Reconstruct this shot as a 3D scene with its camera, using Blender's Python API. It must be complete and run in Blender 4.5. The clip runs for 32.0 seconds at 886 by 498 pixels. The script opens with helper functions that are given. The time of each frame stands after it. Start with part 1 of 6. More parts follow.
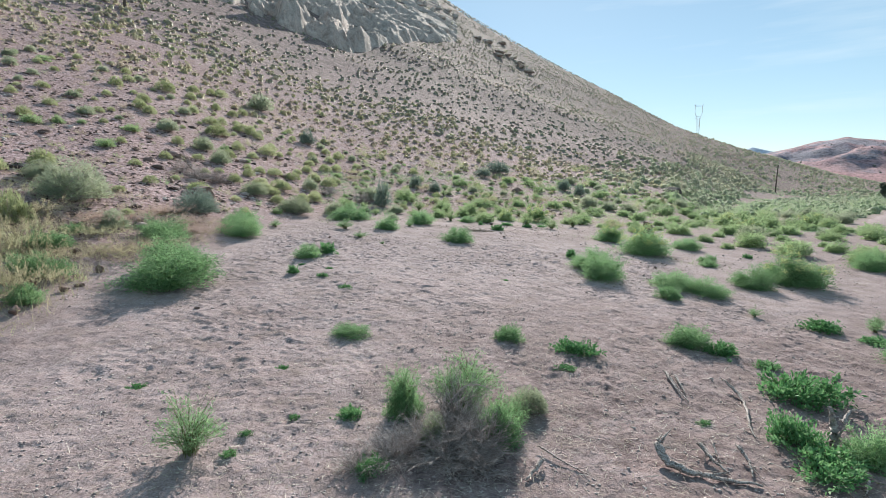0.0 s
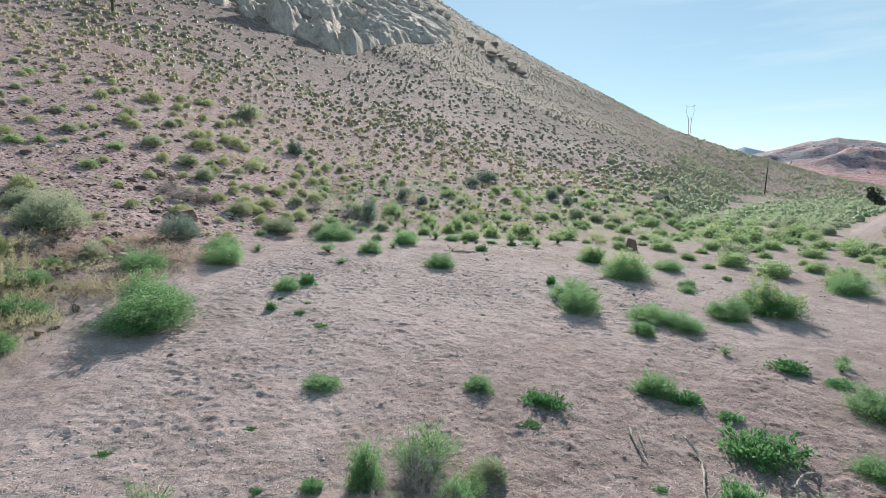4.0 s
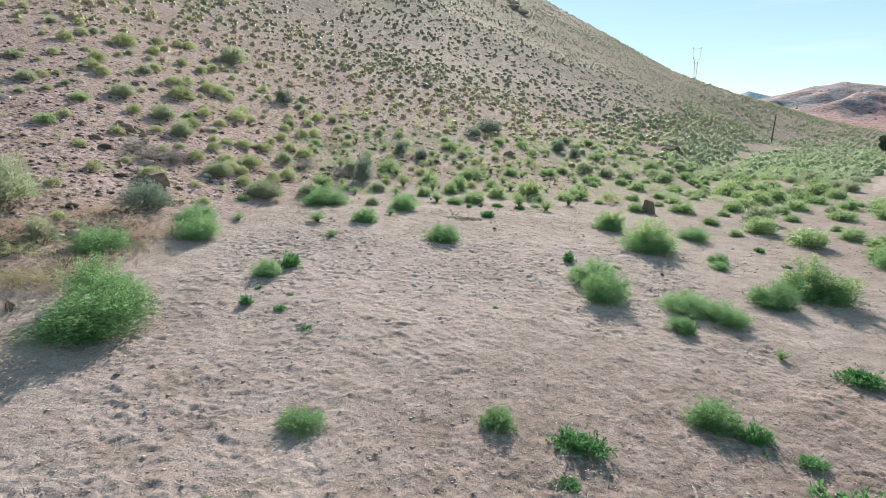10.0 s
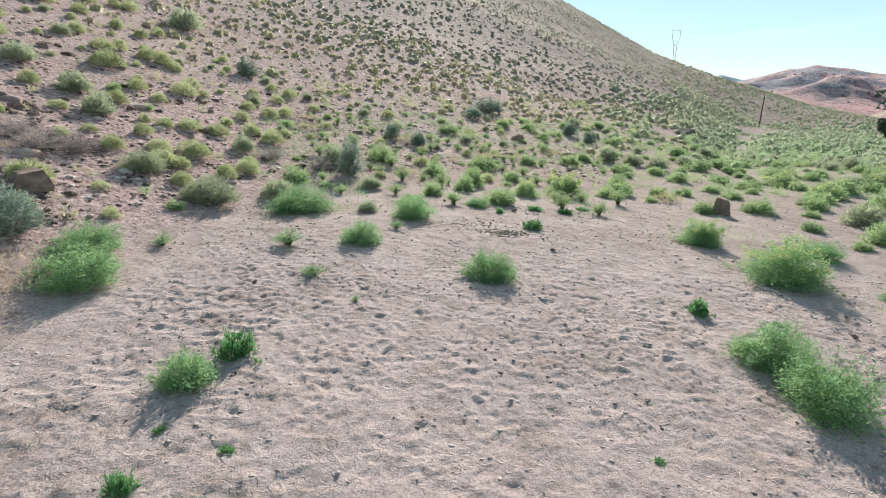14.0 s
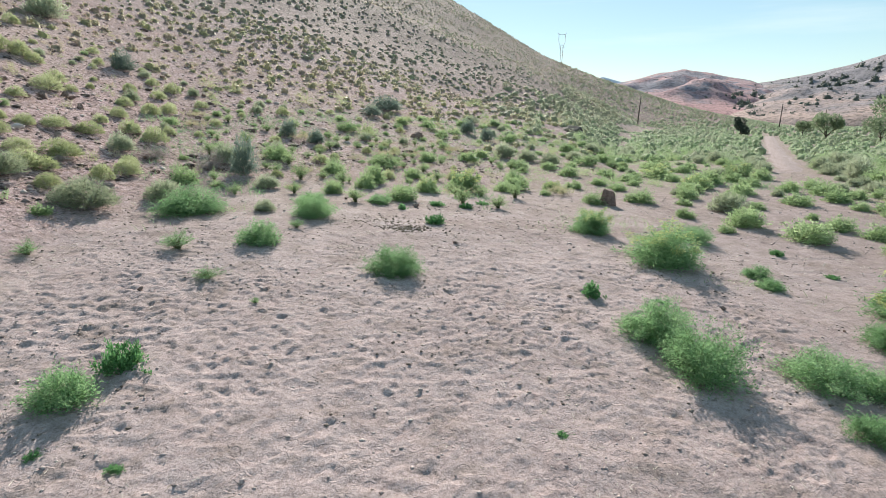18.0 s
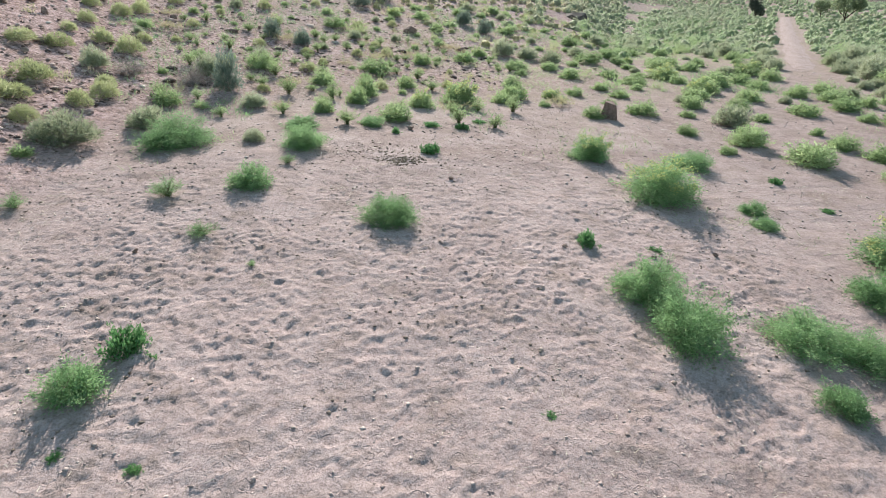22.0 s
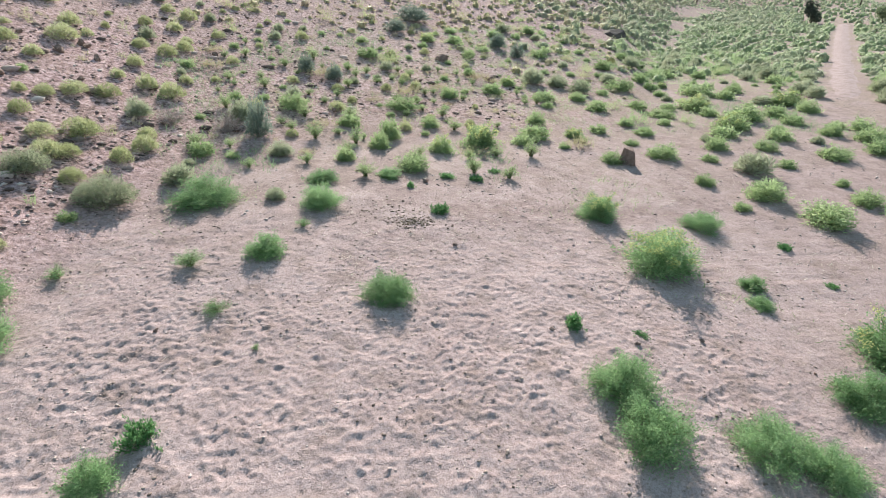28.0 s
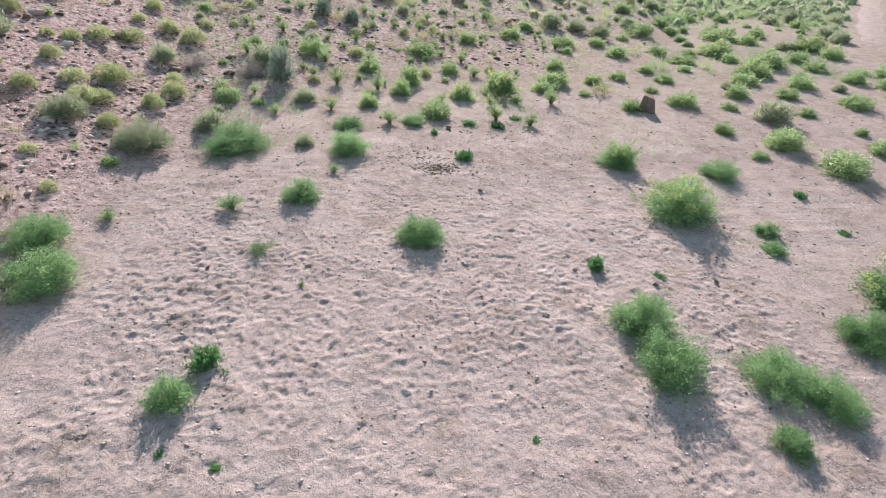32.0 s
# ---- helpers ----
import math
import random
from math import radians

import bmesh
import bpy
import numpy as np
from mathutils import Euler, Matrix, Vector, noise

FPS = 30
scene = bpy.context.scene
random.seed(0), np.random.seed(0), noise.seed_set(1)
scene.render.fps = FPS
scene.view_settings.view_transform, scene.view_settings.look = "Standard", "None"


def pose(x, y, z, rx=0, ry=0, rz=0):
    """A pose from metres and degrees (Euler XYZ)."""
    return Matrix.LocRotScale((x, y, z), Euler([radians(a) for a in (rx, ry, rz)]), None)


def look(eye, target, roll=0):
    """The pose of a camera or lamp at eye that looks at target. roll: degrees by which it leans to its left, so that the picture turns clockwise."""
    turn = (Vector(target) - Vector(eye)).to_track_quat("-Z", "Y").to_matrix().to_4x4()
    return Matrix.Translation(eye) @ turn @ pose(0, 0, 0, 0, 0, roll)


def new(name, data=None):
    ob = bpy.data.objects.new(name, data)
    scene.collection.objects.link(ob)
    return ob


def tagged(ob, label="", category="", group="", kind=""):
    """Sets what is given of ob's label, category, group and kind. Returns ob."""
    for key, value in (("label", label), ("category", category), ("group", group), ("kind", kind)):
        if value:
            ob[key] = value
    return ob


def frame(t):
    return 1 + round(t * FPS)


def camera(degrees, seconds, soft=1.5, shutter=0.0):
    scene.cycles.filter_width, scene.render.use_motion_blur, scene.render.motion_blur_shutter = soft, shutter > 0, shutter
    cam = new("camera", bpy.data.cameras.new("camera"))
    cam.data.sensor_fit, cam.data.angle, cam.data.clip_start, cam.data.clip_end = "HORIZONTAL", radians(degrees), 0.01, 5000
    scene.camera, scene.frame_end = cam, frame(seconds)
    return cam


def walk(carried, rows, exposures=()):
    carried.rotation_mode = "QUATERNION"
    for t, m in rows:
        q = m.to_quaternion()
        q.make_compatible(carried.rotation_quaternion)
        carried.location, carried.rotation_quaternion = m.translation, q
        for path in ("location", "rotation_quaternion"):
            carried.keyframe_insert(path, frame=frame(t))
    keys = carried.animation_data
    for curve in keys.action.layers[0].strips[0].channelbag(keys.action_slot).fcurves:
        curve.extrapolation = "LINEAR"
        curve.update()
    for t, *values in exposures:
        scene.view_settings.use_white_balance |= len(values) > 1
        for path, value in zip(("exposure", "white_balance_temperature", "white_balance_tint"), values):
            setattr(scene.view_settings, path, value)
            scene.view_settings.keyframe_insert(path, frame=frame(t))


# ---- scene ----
cam = camera(78.7, 32.0, soft=0.6)
PATH = [
    (0, (0.000, 0.000, 2.118), (0.000, 1.989, 1.905), -0.1),
    (0.5, (0.012, 0.125, 2.035), (0.012, 2.114, 1.826), -0.1),
    (1, (0.097, 0.028, 2.060), (0.104, 2.017, 1.849), -0.1),
    (1.5, (0.219, -0.179, 2.150), (0.238, 1.810, 1.935), -0.1),
    (2, (0.378, -0.316, 2.205), (0.399, 1.672, 1.986), -0.0),
    (2.5, (0.456, -0.279, 2.289), (0.478, 1.709, 2.067), -0.0),
    (3, (0.405, -0.129, 2.501), (0.428, 1.858, 2.280), -0.0),
    (3.5, (0.334, 0.005, 2.783), (0.358, 1.993, 2.565), 0.0),
    (5.5, (0.431, -0.120, 3.042), (0.457, 1.868, 2.822), -0.0),
    (6, (0.356, -0.053, 2.986), (0.385, 1.910, 2.604), 0.1),
    (6.5, (0.300, -0.008, 2.945), (0.329, 1.950, 2.534), 0.0),
    (7, (0.296, 0.018, 2.941), (0.326, 1.976, 2.531), 0.0),
    (7.5, (0.354, 0.032, 3.162), (0.383, 1.989, 2.751), 0.0),
    (8, (0.402, 0.072, 3.407), (0.430, 2.029, 2.998), 0.1),
    (8.5, (0.375, 0.127, 3.437), (0.402, 2.085, 3.027), 0.0),
    (9, (0.341, 0.286, 3.411), (0.369, 2.243, 3.000), 0.0),
    (9.5, (0.285, 0.915, 3.391), (0.314, 2.872, 2.979), 0.1),
    (10, (0.219, 1.928, 3.385), (0.252, 3.885, 2.972), 0.1),
    (10.5, (0.132, 3.179, 3.394), (0.171, 5.136, 2.982), 0.1),
    (11, (0.036, 4.676, 3.376), (0.078, 6.633, 2.963), 0.1),
    (11.5, (-0.105, 6.218, 3.325), (-0.060, 8.142, 2.779), 0.2),
    (12, (-0.318, 7.243, 3.303), (-0.269, 9.143, 2.680), 0.2),
    (12.5, (-0.542, 7.524, 3.267), (-0.491, 9.455, 2.750), 0.2),
    (13, (-0.711, 7.510, 3.241), (-0.659, 9.454, 2.771), 0.1),
    (13.5, (-0.835, 7.476, 3.232), (-0.784, 9.420, 2.763), 0.1),
    (14, (-0.884, 7.523, 3.239), (-0.766, 9.464, 2.769), 0.1),
    (14.5, (-0.928, 7.647, 3.257), (-0.778, 9.585, 2.785), 0.0),
    (15, (-0.918, 7.672, 3.276), (-0.714, 9.605, 2.805), 0.0),
    (15.5, (-0.919, 7.586, 3.350), (-0.538, 9.491, 2.876), 0.1),
    (17.5, (-0.914, 7.530, 3.253), (-0.450, 9.417, 2.780), 0.1),
    (18, (-0.869, 7.506, 3.160), (-0.404, 9.393, 2.688), 0.1),
    (18.5, (-0.883, 7.390, 3.519), (-0.406, 9.274, 3.048), 0.1),
    (19, (-0.932, 7.158, 4.014), (-0.439, 9.038, 3.543), 0.1),
    (19.5, (-0.905, 7.242, 4.303), (-0.412, 9.122, 3.833), 0.1),
    (20, (-0.797, 7.365, 4.267), (-0.308, 9.246, 3.796), 0.0),
    (20.5, (-0.712, 7.501, 4.174), (-0.229, 9.370, 3.650), -0.0),
    (21, (-0.731, 7.664, 4.130), (-0.254, 9.505, 3.511), 0.1),
    (21.5, (-0.738, 7.855, 4.125), (-0.273, 9.674, 3.435), 0.1),
    (22, (-0.773, 7.890, 4.138), (-0.326, 9.636, 3.273), 0.1),
    (22.5, (-0.665, 7.882, 4.121), (-0.224, 9.621, 3.237), 0.1),
    (23, (-0.506, 7.884, 4.182), (-0.068, 9.624, 3.298), 0.1),
    (23.5, (-0.271, 7.953, 4.329), (0.163, 9.694, 3.447), 0.0),
    (24, (-0.081, 7.990, 4.489), (0.353, 9.732, 3.609), -0.0),
    (24.5, (0.030, 7.972, 4.593), (0.466, 9.714, 3.713), -0.0),
    (26.5, (-0.059, 7.869, 4.905), (0.276, 9.636, 4.029), 0.0),
    (27, (-0.092, 7.919, 5.156), (0.220, 9.691, 4.282), -0.1),
    (27.5, (-0.007, 7.945, 5.407), (0.298, 9.717, 4.533), -0.1),
    (28, (0.004, 7.814, 5.696), (0.308, 9.587, 4.821), -0.2),
    (28.5, (-0.062, 7.654, 5.957), (0.240, 9.427, 5.083), -0.2),
    (29, (-0.163, 7.571, 6.131), (0.131, 9.347, 5.259), -0.3),
    (29.5, (-0.265, 7.514, 6.127), (0.019, 9.291, 5.256), -0.3),
    (30, (-0.428, 7.382, 5.963), (-0.142, 9.160, 5.092), -0.3),
    (30.5, (-0.545, 7.269, 5.789), (-0.264, 9.014, 4.852), -0.2),
    (31, (-0.611, 7.225, 5.710), (-0.341, 8.911, 4.670), -0.2),
    (31.5, (-0.563, 7.287, 5.778), (-0.297, 8.974, 4.736), -0.2),
    (32, (-0.502, 7.380, 5.863), (-0.239, 9.067, 4.822), -0.2),
]
walk(cam, [(t, look(eye, target, roll)) for t, eye, target, roll in PATH],
     exposures=[(0.0, 0.50, 6500, 11), (3.5, 0.48, 6550, 10), (6.0, 0.48, 6900, 5), (9.0, 0.64, 7000, 4), (11.0, 0.58, 6900, 6), (13.0, 0.69, 6900, 7), (18.0, 0.60, 6750, 9), (21.0, 0.58, 6750, 11), (23.0, 0.78, 6850, 12), (32.0, 0.80, 6850, 15)])

# ---- daylight: a low morning sun ahead of the camera, clear sky ----
SUN_BEARING, SUN_HEIGHT = 8.5, 28.0
world = bpy.data.worlds.new("sky")
scene.world = world
world.use_nodes = True
wn = world.node_tree.nodes
sky = wn.new("ShaderNodeTexSky")
sky.sky_type, sky.sun_disc = "NISHITA", False
sky.sun_elevation, sky.sun_rotation = radians(SUN_HEIGHT), radians(SUN_BEARING)
sky.air_density, sky.dust_density, sky.ozone_density = 1.0, 0.06, 2.0
wn["Background"].inputs["Strength"].default_value = 0.082
wl = world.node_tree.links


def sky_mix(a, b, fac):
    x = wn.new("ShaderNodeMix")
    x.data_type = "RGBA"
    wl.new(a, x.inputs[6])
    x.inputs[7].default_value = (*b, 1)
    if isinstance(fac, float):
        x.inputs[0].default_value = fac
    else:
        wl.new(fac, x.inputs[0])
    return x.outputs[2]


# a veil of pale haze, and thin streaks of cirrus drawn out along one direction
drawn = wn.new("ShaderNodeMapping")
drawn.inputs["Rotation"].default_value = (0.0, radians(-14), radians(35))
drawn.inputs["Scale"].default_value = (1.6, 1.6, 15.0)
wl.new(wn.new("ShaderNodeTexCoord").outputs["Generated"], drawn.inputs["Vector"])
wisps = wn.new("ShaderNodeTexNoise")
wisps.inputs["Scale"].default_value, wisps.inputs["Detail"].default_value, wisps.inputs["Roughness"].default_value = 1.3, 6, 0.55
wl.new(drawn.outputs["Vector"], wisps.inputs["Vector"])
thin_cloud = wn.new("ShaderNodeMapRange")
thin_cloud.inputs["From Min"].default_value, thin_cloud.inputs["From Max"].default_value, thin_cloud.inputs["To Max"].default_value = 0.54, 0.78, 0.35
wl.new(wisps.outputs["Fac"], thin_cloud.inputs["Value"])
hazy = sky_mix(sky.outputs["Color"], (4.5, 7.5, 7.7), 0.27)
wl.new(sky_mix(hazy, (8.6, 9.6, 9.8), thin_cloud.outputs[0]), wn["Background"].inputs["Color"])
sun = new("sun", bpy.data.lights.new("sun", "SUN"))
sun.data.energy, sun.data.angle, sun.data.color = 5.0, radians(0.53), (1.0, 0.95, 0.87)
sun.matrix_world = pose(0, 0, 60, 90 - SUN_HEIGHT, 0, 180 - SUN_BEARING)


# ---- materials ----
def nodes_of(name):
    m = bpy.data.materials.new(name)
    m.use_nodes = True
    return m, m.node_tree.nodes, m.node_tree.links


def ramp(nodes, stops):
    r = nodes.new("ShaderNodeValToRGB")
    while len(r.color_ramp.elements) < len(stops):
        r.color_ramp.elements.new(0.5)
    for e, (at, c) in zip(r.color_ramp.elements, stops):
        e.position, e.color = at, (*c, 1)
    return r


def noise_tex(nodes, links, scale, detail=4, rough=0.6, coords=None):
    n = nodes.new("ShaderNodeTexNoise")
    n.inputs["Scale"].default_value, n.inputs["Detail"].default_value, n.inputs["Roughness"].default_value = scale, detail, rough
    if coords:
        links.new(coords, n.inputs["Vector"])
    return n


def mixed(nodes, links, a, b, fac, how="MIX"):
    x = nodes.new("ShaderNodeMix")
    x.data_type, x.blend_type = "RGBA", how
    for socket, value in ((x.inputs[6], a), (x.inputs[7], b), (x.inputs[0], fac)):
        if isinstance(value, bpy.types.NodeSocket):
            links.new(value, socket)
        elif isinstance(value, tuple):
            socket.default_value = (*value, 1)
        else:
            socket.default_value = value
    return x.outputs[2]


def attribute(nodes, name):
    a = nodes.new("ShaderNodeAttribute")
    a.attribute_name = name
    return a.outputs["Fac"]


def soil_material():
    """Pale trampled sand, darker littered soil and pink stony slope, told apart by the sheet's own soil values."""
    m, n, l = nodes_of("soil")
    co = n.new("ShaderNodeTexCoord").outputs["Object"]
    big, mid, small, fine = (noise_tex(n, l, s, d, r, co) for s, d, r in ((0.45, 5, 0.6), (4.0, 9, 0.76), (17.0, 3, 0.55), (48.0, 3, 0.6)))
    sand = ramp(n, [(0.32, (0.335, 0.262, 0.259)), (0.46, (0.411, 0.328, 0.325)), (0.56, (0.453, 0.366, 0.363)), (0.70, (0.52, 0.426, 0.423))])
    l.new(mid.outputs["Fac"], sand.inputs["Fac"])
    # Besides earth and stone, the darkest stop paints in shade between the stones
    slope = ramp(n, [(0.36, (0.12, 0.074, 0.077)), (0.45, (0.29, 0.195, 0.202)), (0.52, (0.47, 0.335, 0.347)), (0.63, (0.66, 0.51, 0.53))])
    lumpy = noise_tex(n, l, 6.5, 7, 0.76, co)
    l.new(lumpy.outputs["Fac"], slope.inputs["Fac"])
    litter = ramp(n, [(0.36, (0.135, 0.097, 0.093)), (0.47, (0.245, 0.182, 0.177)), (0.56, (0.35, 0.27, 0.263)), (0.67, (0.46, 0.372, 0.364))])
    l.new(mid.outputs["Fac"], litter.inputs["Fac"])
    patch = ramp(n, [(0.32, (0.66, 0.60, 0.58)), (0.5, (1, 1, 1)), (0.68, (1.12, 1.10, 1.10))])
    l.new(noise_tex(n, l, 1.1, 7, 0.7, co).outputs["Fac"], patch.inputs["Fac"])
    pink = mixed(n, l, slope.outputs["Color"], patch.outputs["Color"], 1.0, "MULTIPLY")
    band = ramp(n, [(0.42, (0, 0, 0)), (0.62, (0.35, 0.35, 0.35))])
    l.new(noise_tex(n, l, 0.035, 6, 0.62, co).outputs["Fac"], band.inputs["Fac"])
    pink = mixed(n, l, pink, (0.41, 0.345, 0.30), band.outputs["Color"])
    fuzz = n.new("ShaderNodeMath")
    fuzz.operation = "MULTIPLY"
    tufty = ramp(n, [(0.42, (0.2, 0.2, 0.2)), (0.54, (0.95, 0.95, 0.95))])
    l.new(noise_tex(n, l, 0.9, 4, 0.75, co).outputs["Fac"], tufty.inputs["Fac"])
    l.new(tufty.outputs["Color"], fuzz.inputs[0])
    l.new(attribute(n, "dry_grass"), fuzz.inputs[1])
    pink = mixed(n, l, pink, (0.19, 0.142, 0.134), fuzz.outputs[0])
    dots = n.new("ShaderNodeTexVoronoi")
    dots.inputs["Scale"].default_value = 0.95
    l.new(co, dots.inputs["Vector"])
    bush = ramp(n, [(0.36, (0.9, 0.9, 0.9)), (0.50, (0, 0, 0))])
    l.new(dots.outputs["Distance"], bush.inputs["Fac"])
    far_bush = n.new("ShaderNodeMath")
    far_bush.operation = "MULTIPLY"
    l.new(bush.outputs["Color"], far_bush.inputs[0])
    l.new(attribute(n, "far"), far_bush.inputs[1])
    pink = mixed(n, l, pink, (0.125, 0.115, 0.08), far_bush.outputs[0])
    col = mixed(n, l, sand.outputs["Color"], litter.outputs["Color"], attribute(n, "litter"))
    # trodden dung and chaff in ragged patches
    chaff = ramp(n, [(0.50, (0, 0, 0)), (0.56, (0.35, 0.35, 0.35)), (0.66, (0.8, 0.8, 0.8))])
    l.new(noise_tex(n, l, 2.0, 9, 0.78, co).outputs["Fac"], chaff.inputs["Fac"])
    col = mixed(n, l, col, (0.185, 0.141, 0.122), chaff.outputs["Color"])
    col = mixed(n, l, col, pink, attribute(n, "slope"))
    green = ramp(n, [(0.38, (0, 0, 0)), (0.62, (1, 1, 1))])
    l.new(big.outputs["Fac"], green.inputs["Fac"])
    grass = n.new("ShaderNodeMath")
    grass.operation = "MULTIPLY"
    l.new(green.outputs["Color"], grass.inputs[0])
    l.new(attribute(n, "grass"), grass.inputs[1])
    turf = ramp(n, [(0.3, (0.17, 0.15, 0.10)), (0.5, (0.28, 0.235, 0.175)), (0.7, (0.40, 0.31, 0.255))])
    l.new(small.outputs["Fac"], turf.inputs["Fac"])
    col = mixed(n, l, col, turf.outputs["Color"], grass.outputs[0])
    stones = n.new("ShaderNodeTexVoronoi")
    stones.inputs["Scale"].default_value = 6.0
    l.new(co, stones.inputs["Vector"])
    spot = ramp(n, [(0.16, (1, 1, 1)), (0.26, (0, 0, 0))])
    l.new(stones.outputs["Distance"], spot.inputs["Fac"])
    some = n.new("ShaderNodeMath")
    some.operation = "MULTIPLY"
    l.new(spot.outputs["Color"], some.inputs[0])
    l.new(attribute(n, "slope"), some.inputs[1])
    stone = ramp(n, [(0.2, (0.10, 0.072, 0.065)), (0.6, (0.25, 0.185, 0.165)), (0.9, (0.50, 0.43, 0.40))])
    l.new(stones.outputs["Color"], stone.inputs["Fac"])
    col = mixed(n, l, col, stone.outputs["Color"], some.outputs[0])
    grit = noise_tex(n, l, 150.0, 2, 0.6, co)
    for tex, stops in ((small, [(0.34, (0.80, 0.78, 0.77)), (0.46, (1, 1, 1)), (0.70, (1.08, 1.08, 1.08))]), (fine, [(0.34, (0.70, 0.68, 0.67)), (0.46, (0.98, 0.98, 0.98)), (0.66, (1.12, 1.12, 1.12))]), (grit, [(0.33, (0.72, 0.71, 0.70)), (0.48, (1, 1, 1)), (0.68, (1.16, 1.16, 1.16))])):
        specks = ramp(n, stops)
        l.new(tex.outputs["Fac"], specks.inputs["Fac"])
        col = mixed(n, l, col, specks.outputs["Color"], 1.0, "MULTIPLY")
    b = n["Principled BSDF"]
    l.new(col, b.inputs["Base Color"])
    b.inputs["Roughness"].default_value = 0.95
    b.inputs["Specular IOR Level"].default_value = 0.15
    bump = n.new("ShaderNodeBump")
    bump.inputs["Strength"].default_value, bump.inputs["Distance"].default_value = 1.0, 0.022
    warp = n.new("ShaderNodeVectorMath")
    warp.operation = "MULTIPLY_ADD"
    warp.inputs[1].default_value = (0.09, 0.09, 0.0)
    l.new(noise_tex(n, l, 11.0, 3, 0.55, co).outputs["Color"], warp.inputs[0])
    l.new(co, warp.inputs[2])

    def plus(a, b, by):
        x = n.new("ShaderNodeMath")
        x.operation = "MULTIPLY_ADD"
        x.inputs[1].default_value = by
        l.new(b, x.inputs[0])
        l.new(a, x.inputs[2])
        return x

    def times(a, b):
        x = n.new("ShaderNodeMath")
        x.operation = "MULTIPLY"
        l.new(a, x.inputs[0])
        l.new(b, x.inputs[1])
        return x.outputs[0]

    def stepped(value, low, high):
        x = n.new("ShaderNodeMapRange")
        x.inputs["From Min"].default_value, x.inputs["From Max"].default_value = low, high
        l.new(value, x.inputs["Value"])
        return x.outputs[0]

    def crescents(scale, heading, share):
        """Horseshoe grooves, open at the heel, one to a cell in a share of the cells."""
        cells = n.new("ShaderNodeTexVoronoi")
        cells.voronoi_dimensions = "2D"
        cells.inputs["Scale"].default_value = scale
        l.new(warp.outputs[0], cells.inputs["Vector"])
        ring = ramp(n, [(0.0, (0.5, 0.5, 0.5)), (0.20, (0.42, 0.42, 0.42)), (0.33, (0.0, 0.0, 0.0)), (0.43, (0.85, 0.85, 0.85)), (0.56, (0.5, 0.5, 0.5))])
        l.new(cells.outputs["Distance"], ring.inputs["Fac"])
        off, ahead = n.new("ShaderNodeVectorMath"), n.new("ShaderNodeVectorMath")
        off.operation, ahead.operation = "SUBTRACT", "DOT_PRODUCT"
        l.new(warp.outputs[0], off.inputs[0])
        l.new(cells.outputs["Position"], off.inputs[1])
        l.new(off.outputs[0], ahead.inputs[0])
        ahead.inputs[1].default_value = (math.sin(radians(heading)), math.cos(radians(heading)), 0)
        half = n.new("ShaderNodeMath")
        half.operation = "SUBTRACT"
        l.new(ring.outputs["Color"], half.inputs[0])
        half.inputs[1].default_value = 0.5
        tone = n.new("ShaderNodeSeparateColor")
        l.new(cells.outputs["Color"], tone.inputs[0])
        there = times(stepped(ahead.outputs["Value"], -0.035, 0.005), stepped(tone.outputs[0], 1 - share, 1.15 - share))
        return times(half.outputs[0], there)

    soil_grain = noise_tex(n, l, 11.0, 7, 0.68, co)
    add = plus(soil_grain.outputs["Fac"], fine.outputs["Fac"], 0.35)
    for scale, heading, share in ((6.5, 150, 0.35), (8.5, 20, 0.3)):
        add = plus(add.outputs[0], crescents(scale, heading, share), 0.32)
    rubble = n.new("ShaderNodeMath")
    rubble.operation = "MULTIPLY"
    l.new(spot.outputs["Color"], rubble.inputs[0])
    l.new(attribute(n, "slope"), rubble.inputs[1])
    add = plus(add.outputs[0], rubble.outputs[0], 2.1)
    rough = n.new("ShaderNodeMath")
    rough.operation = "MULTIPLY"
    l.new(lumpy.outputs["Fac"], rough.inputs[0])
    l.new(attribute(n, "slope"), rough.inputs[1])
    add = plus(add.outputs[0], rough.outputs[0], 2.8)
    l.new(add.outputs[0], bump.inputs["Height"])
    l.new(bump.outputs["Normal"], b.inputs["Normal"])
    return m


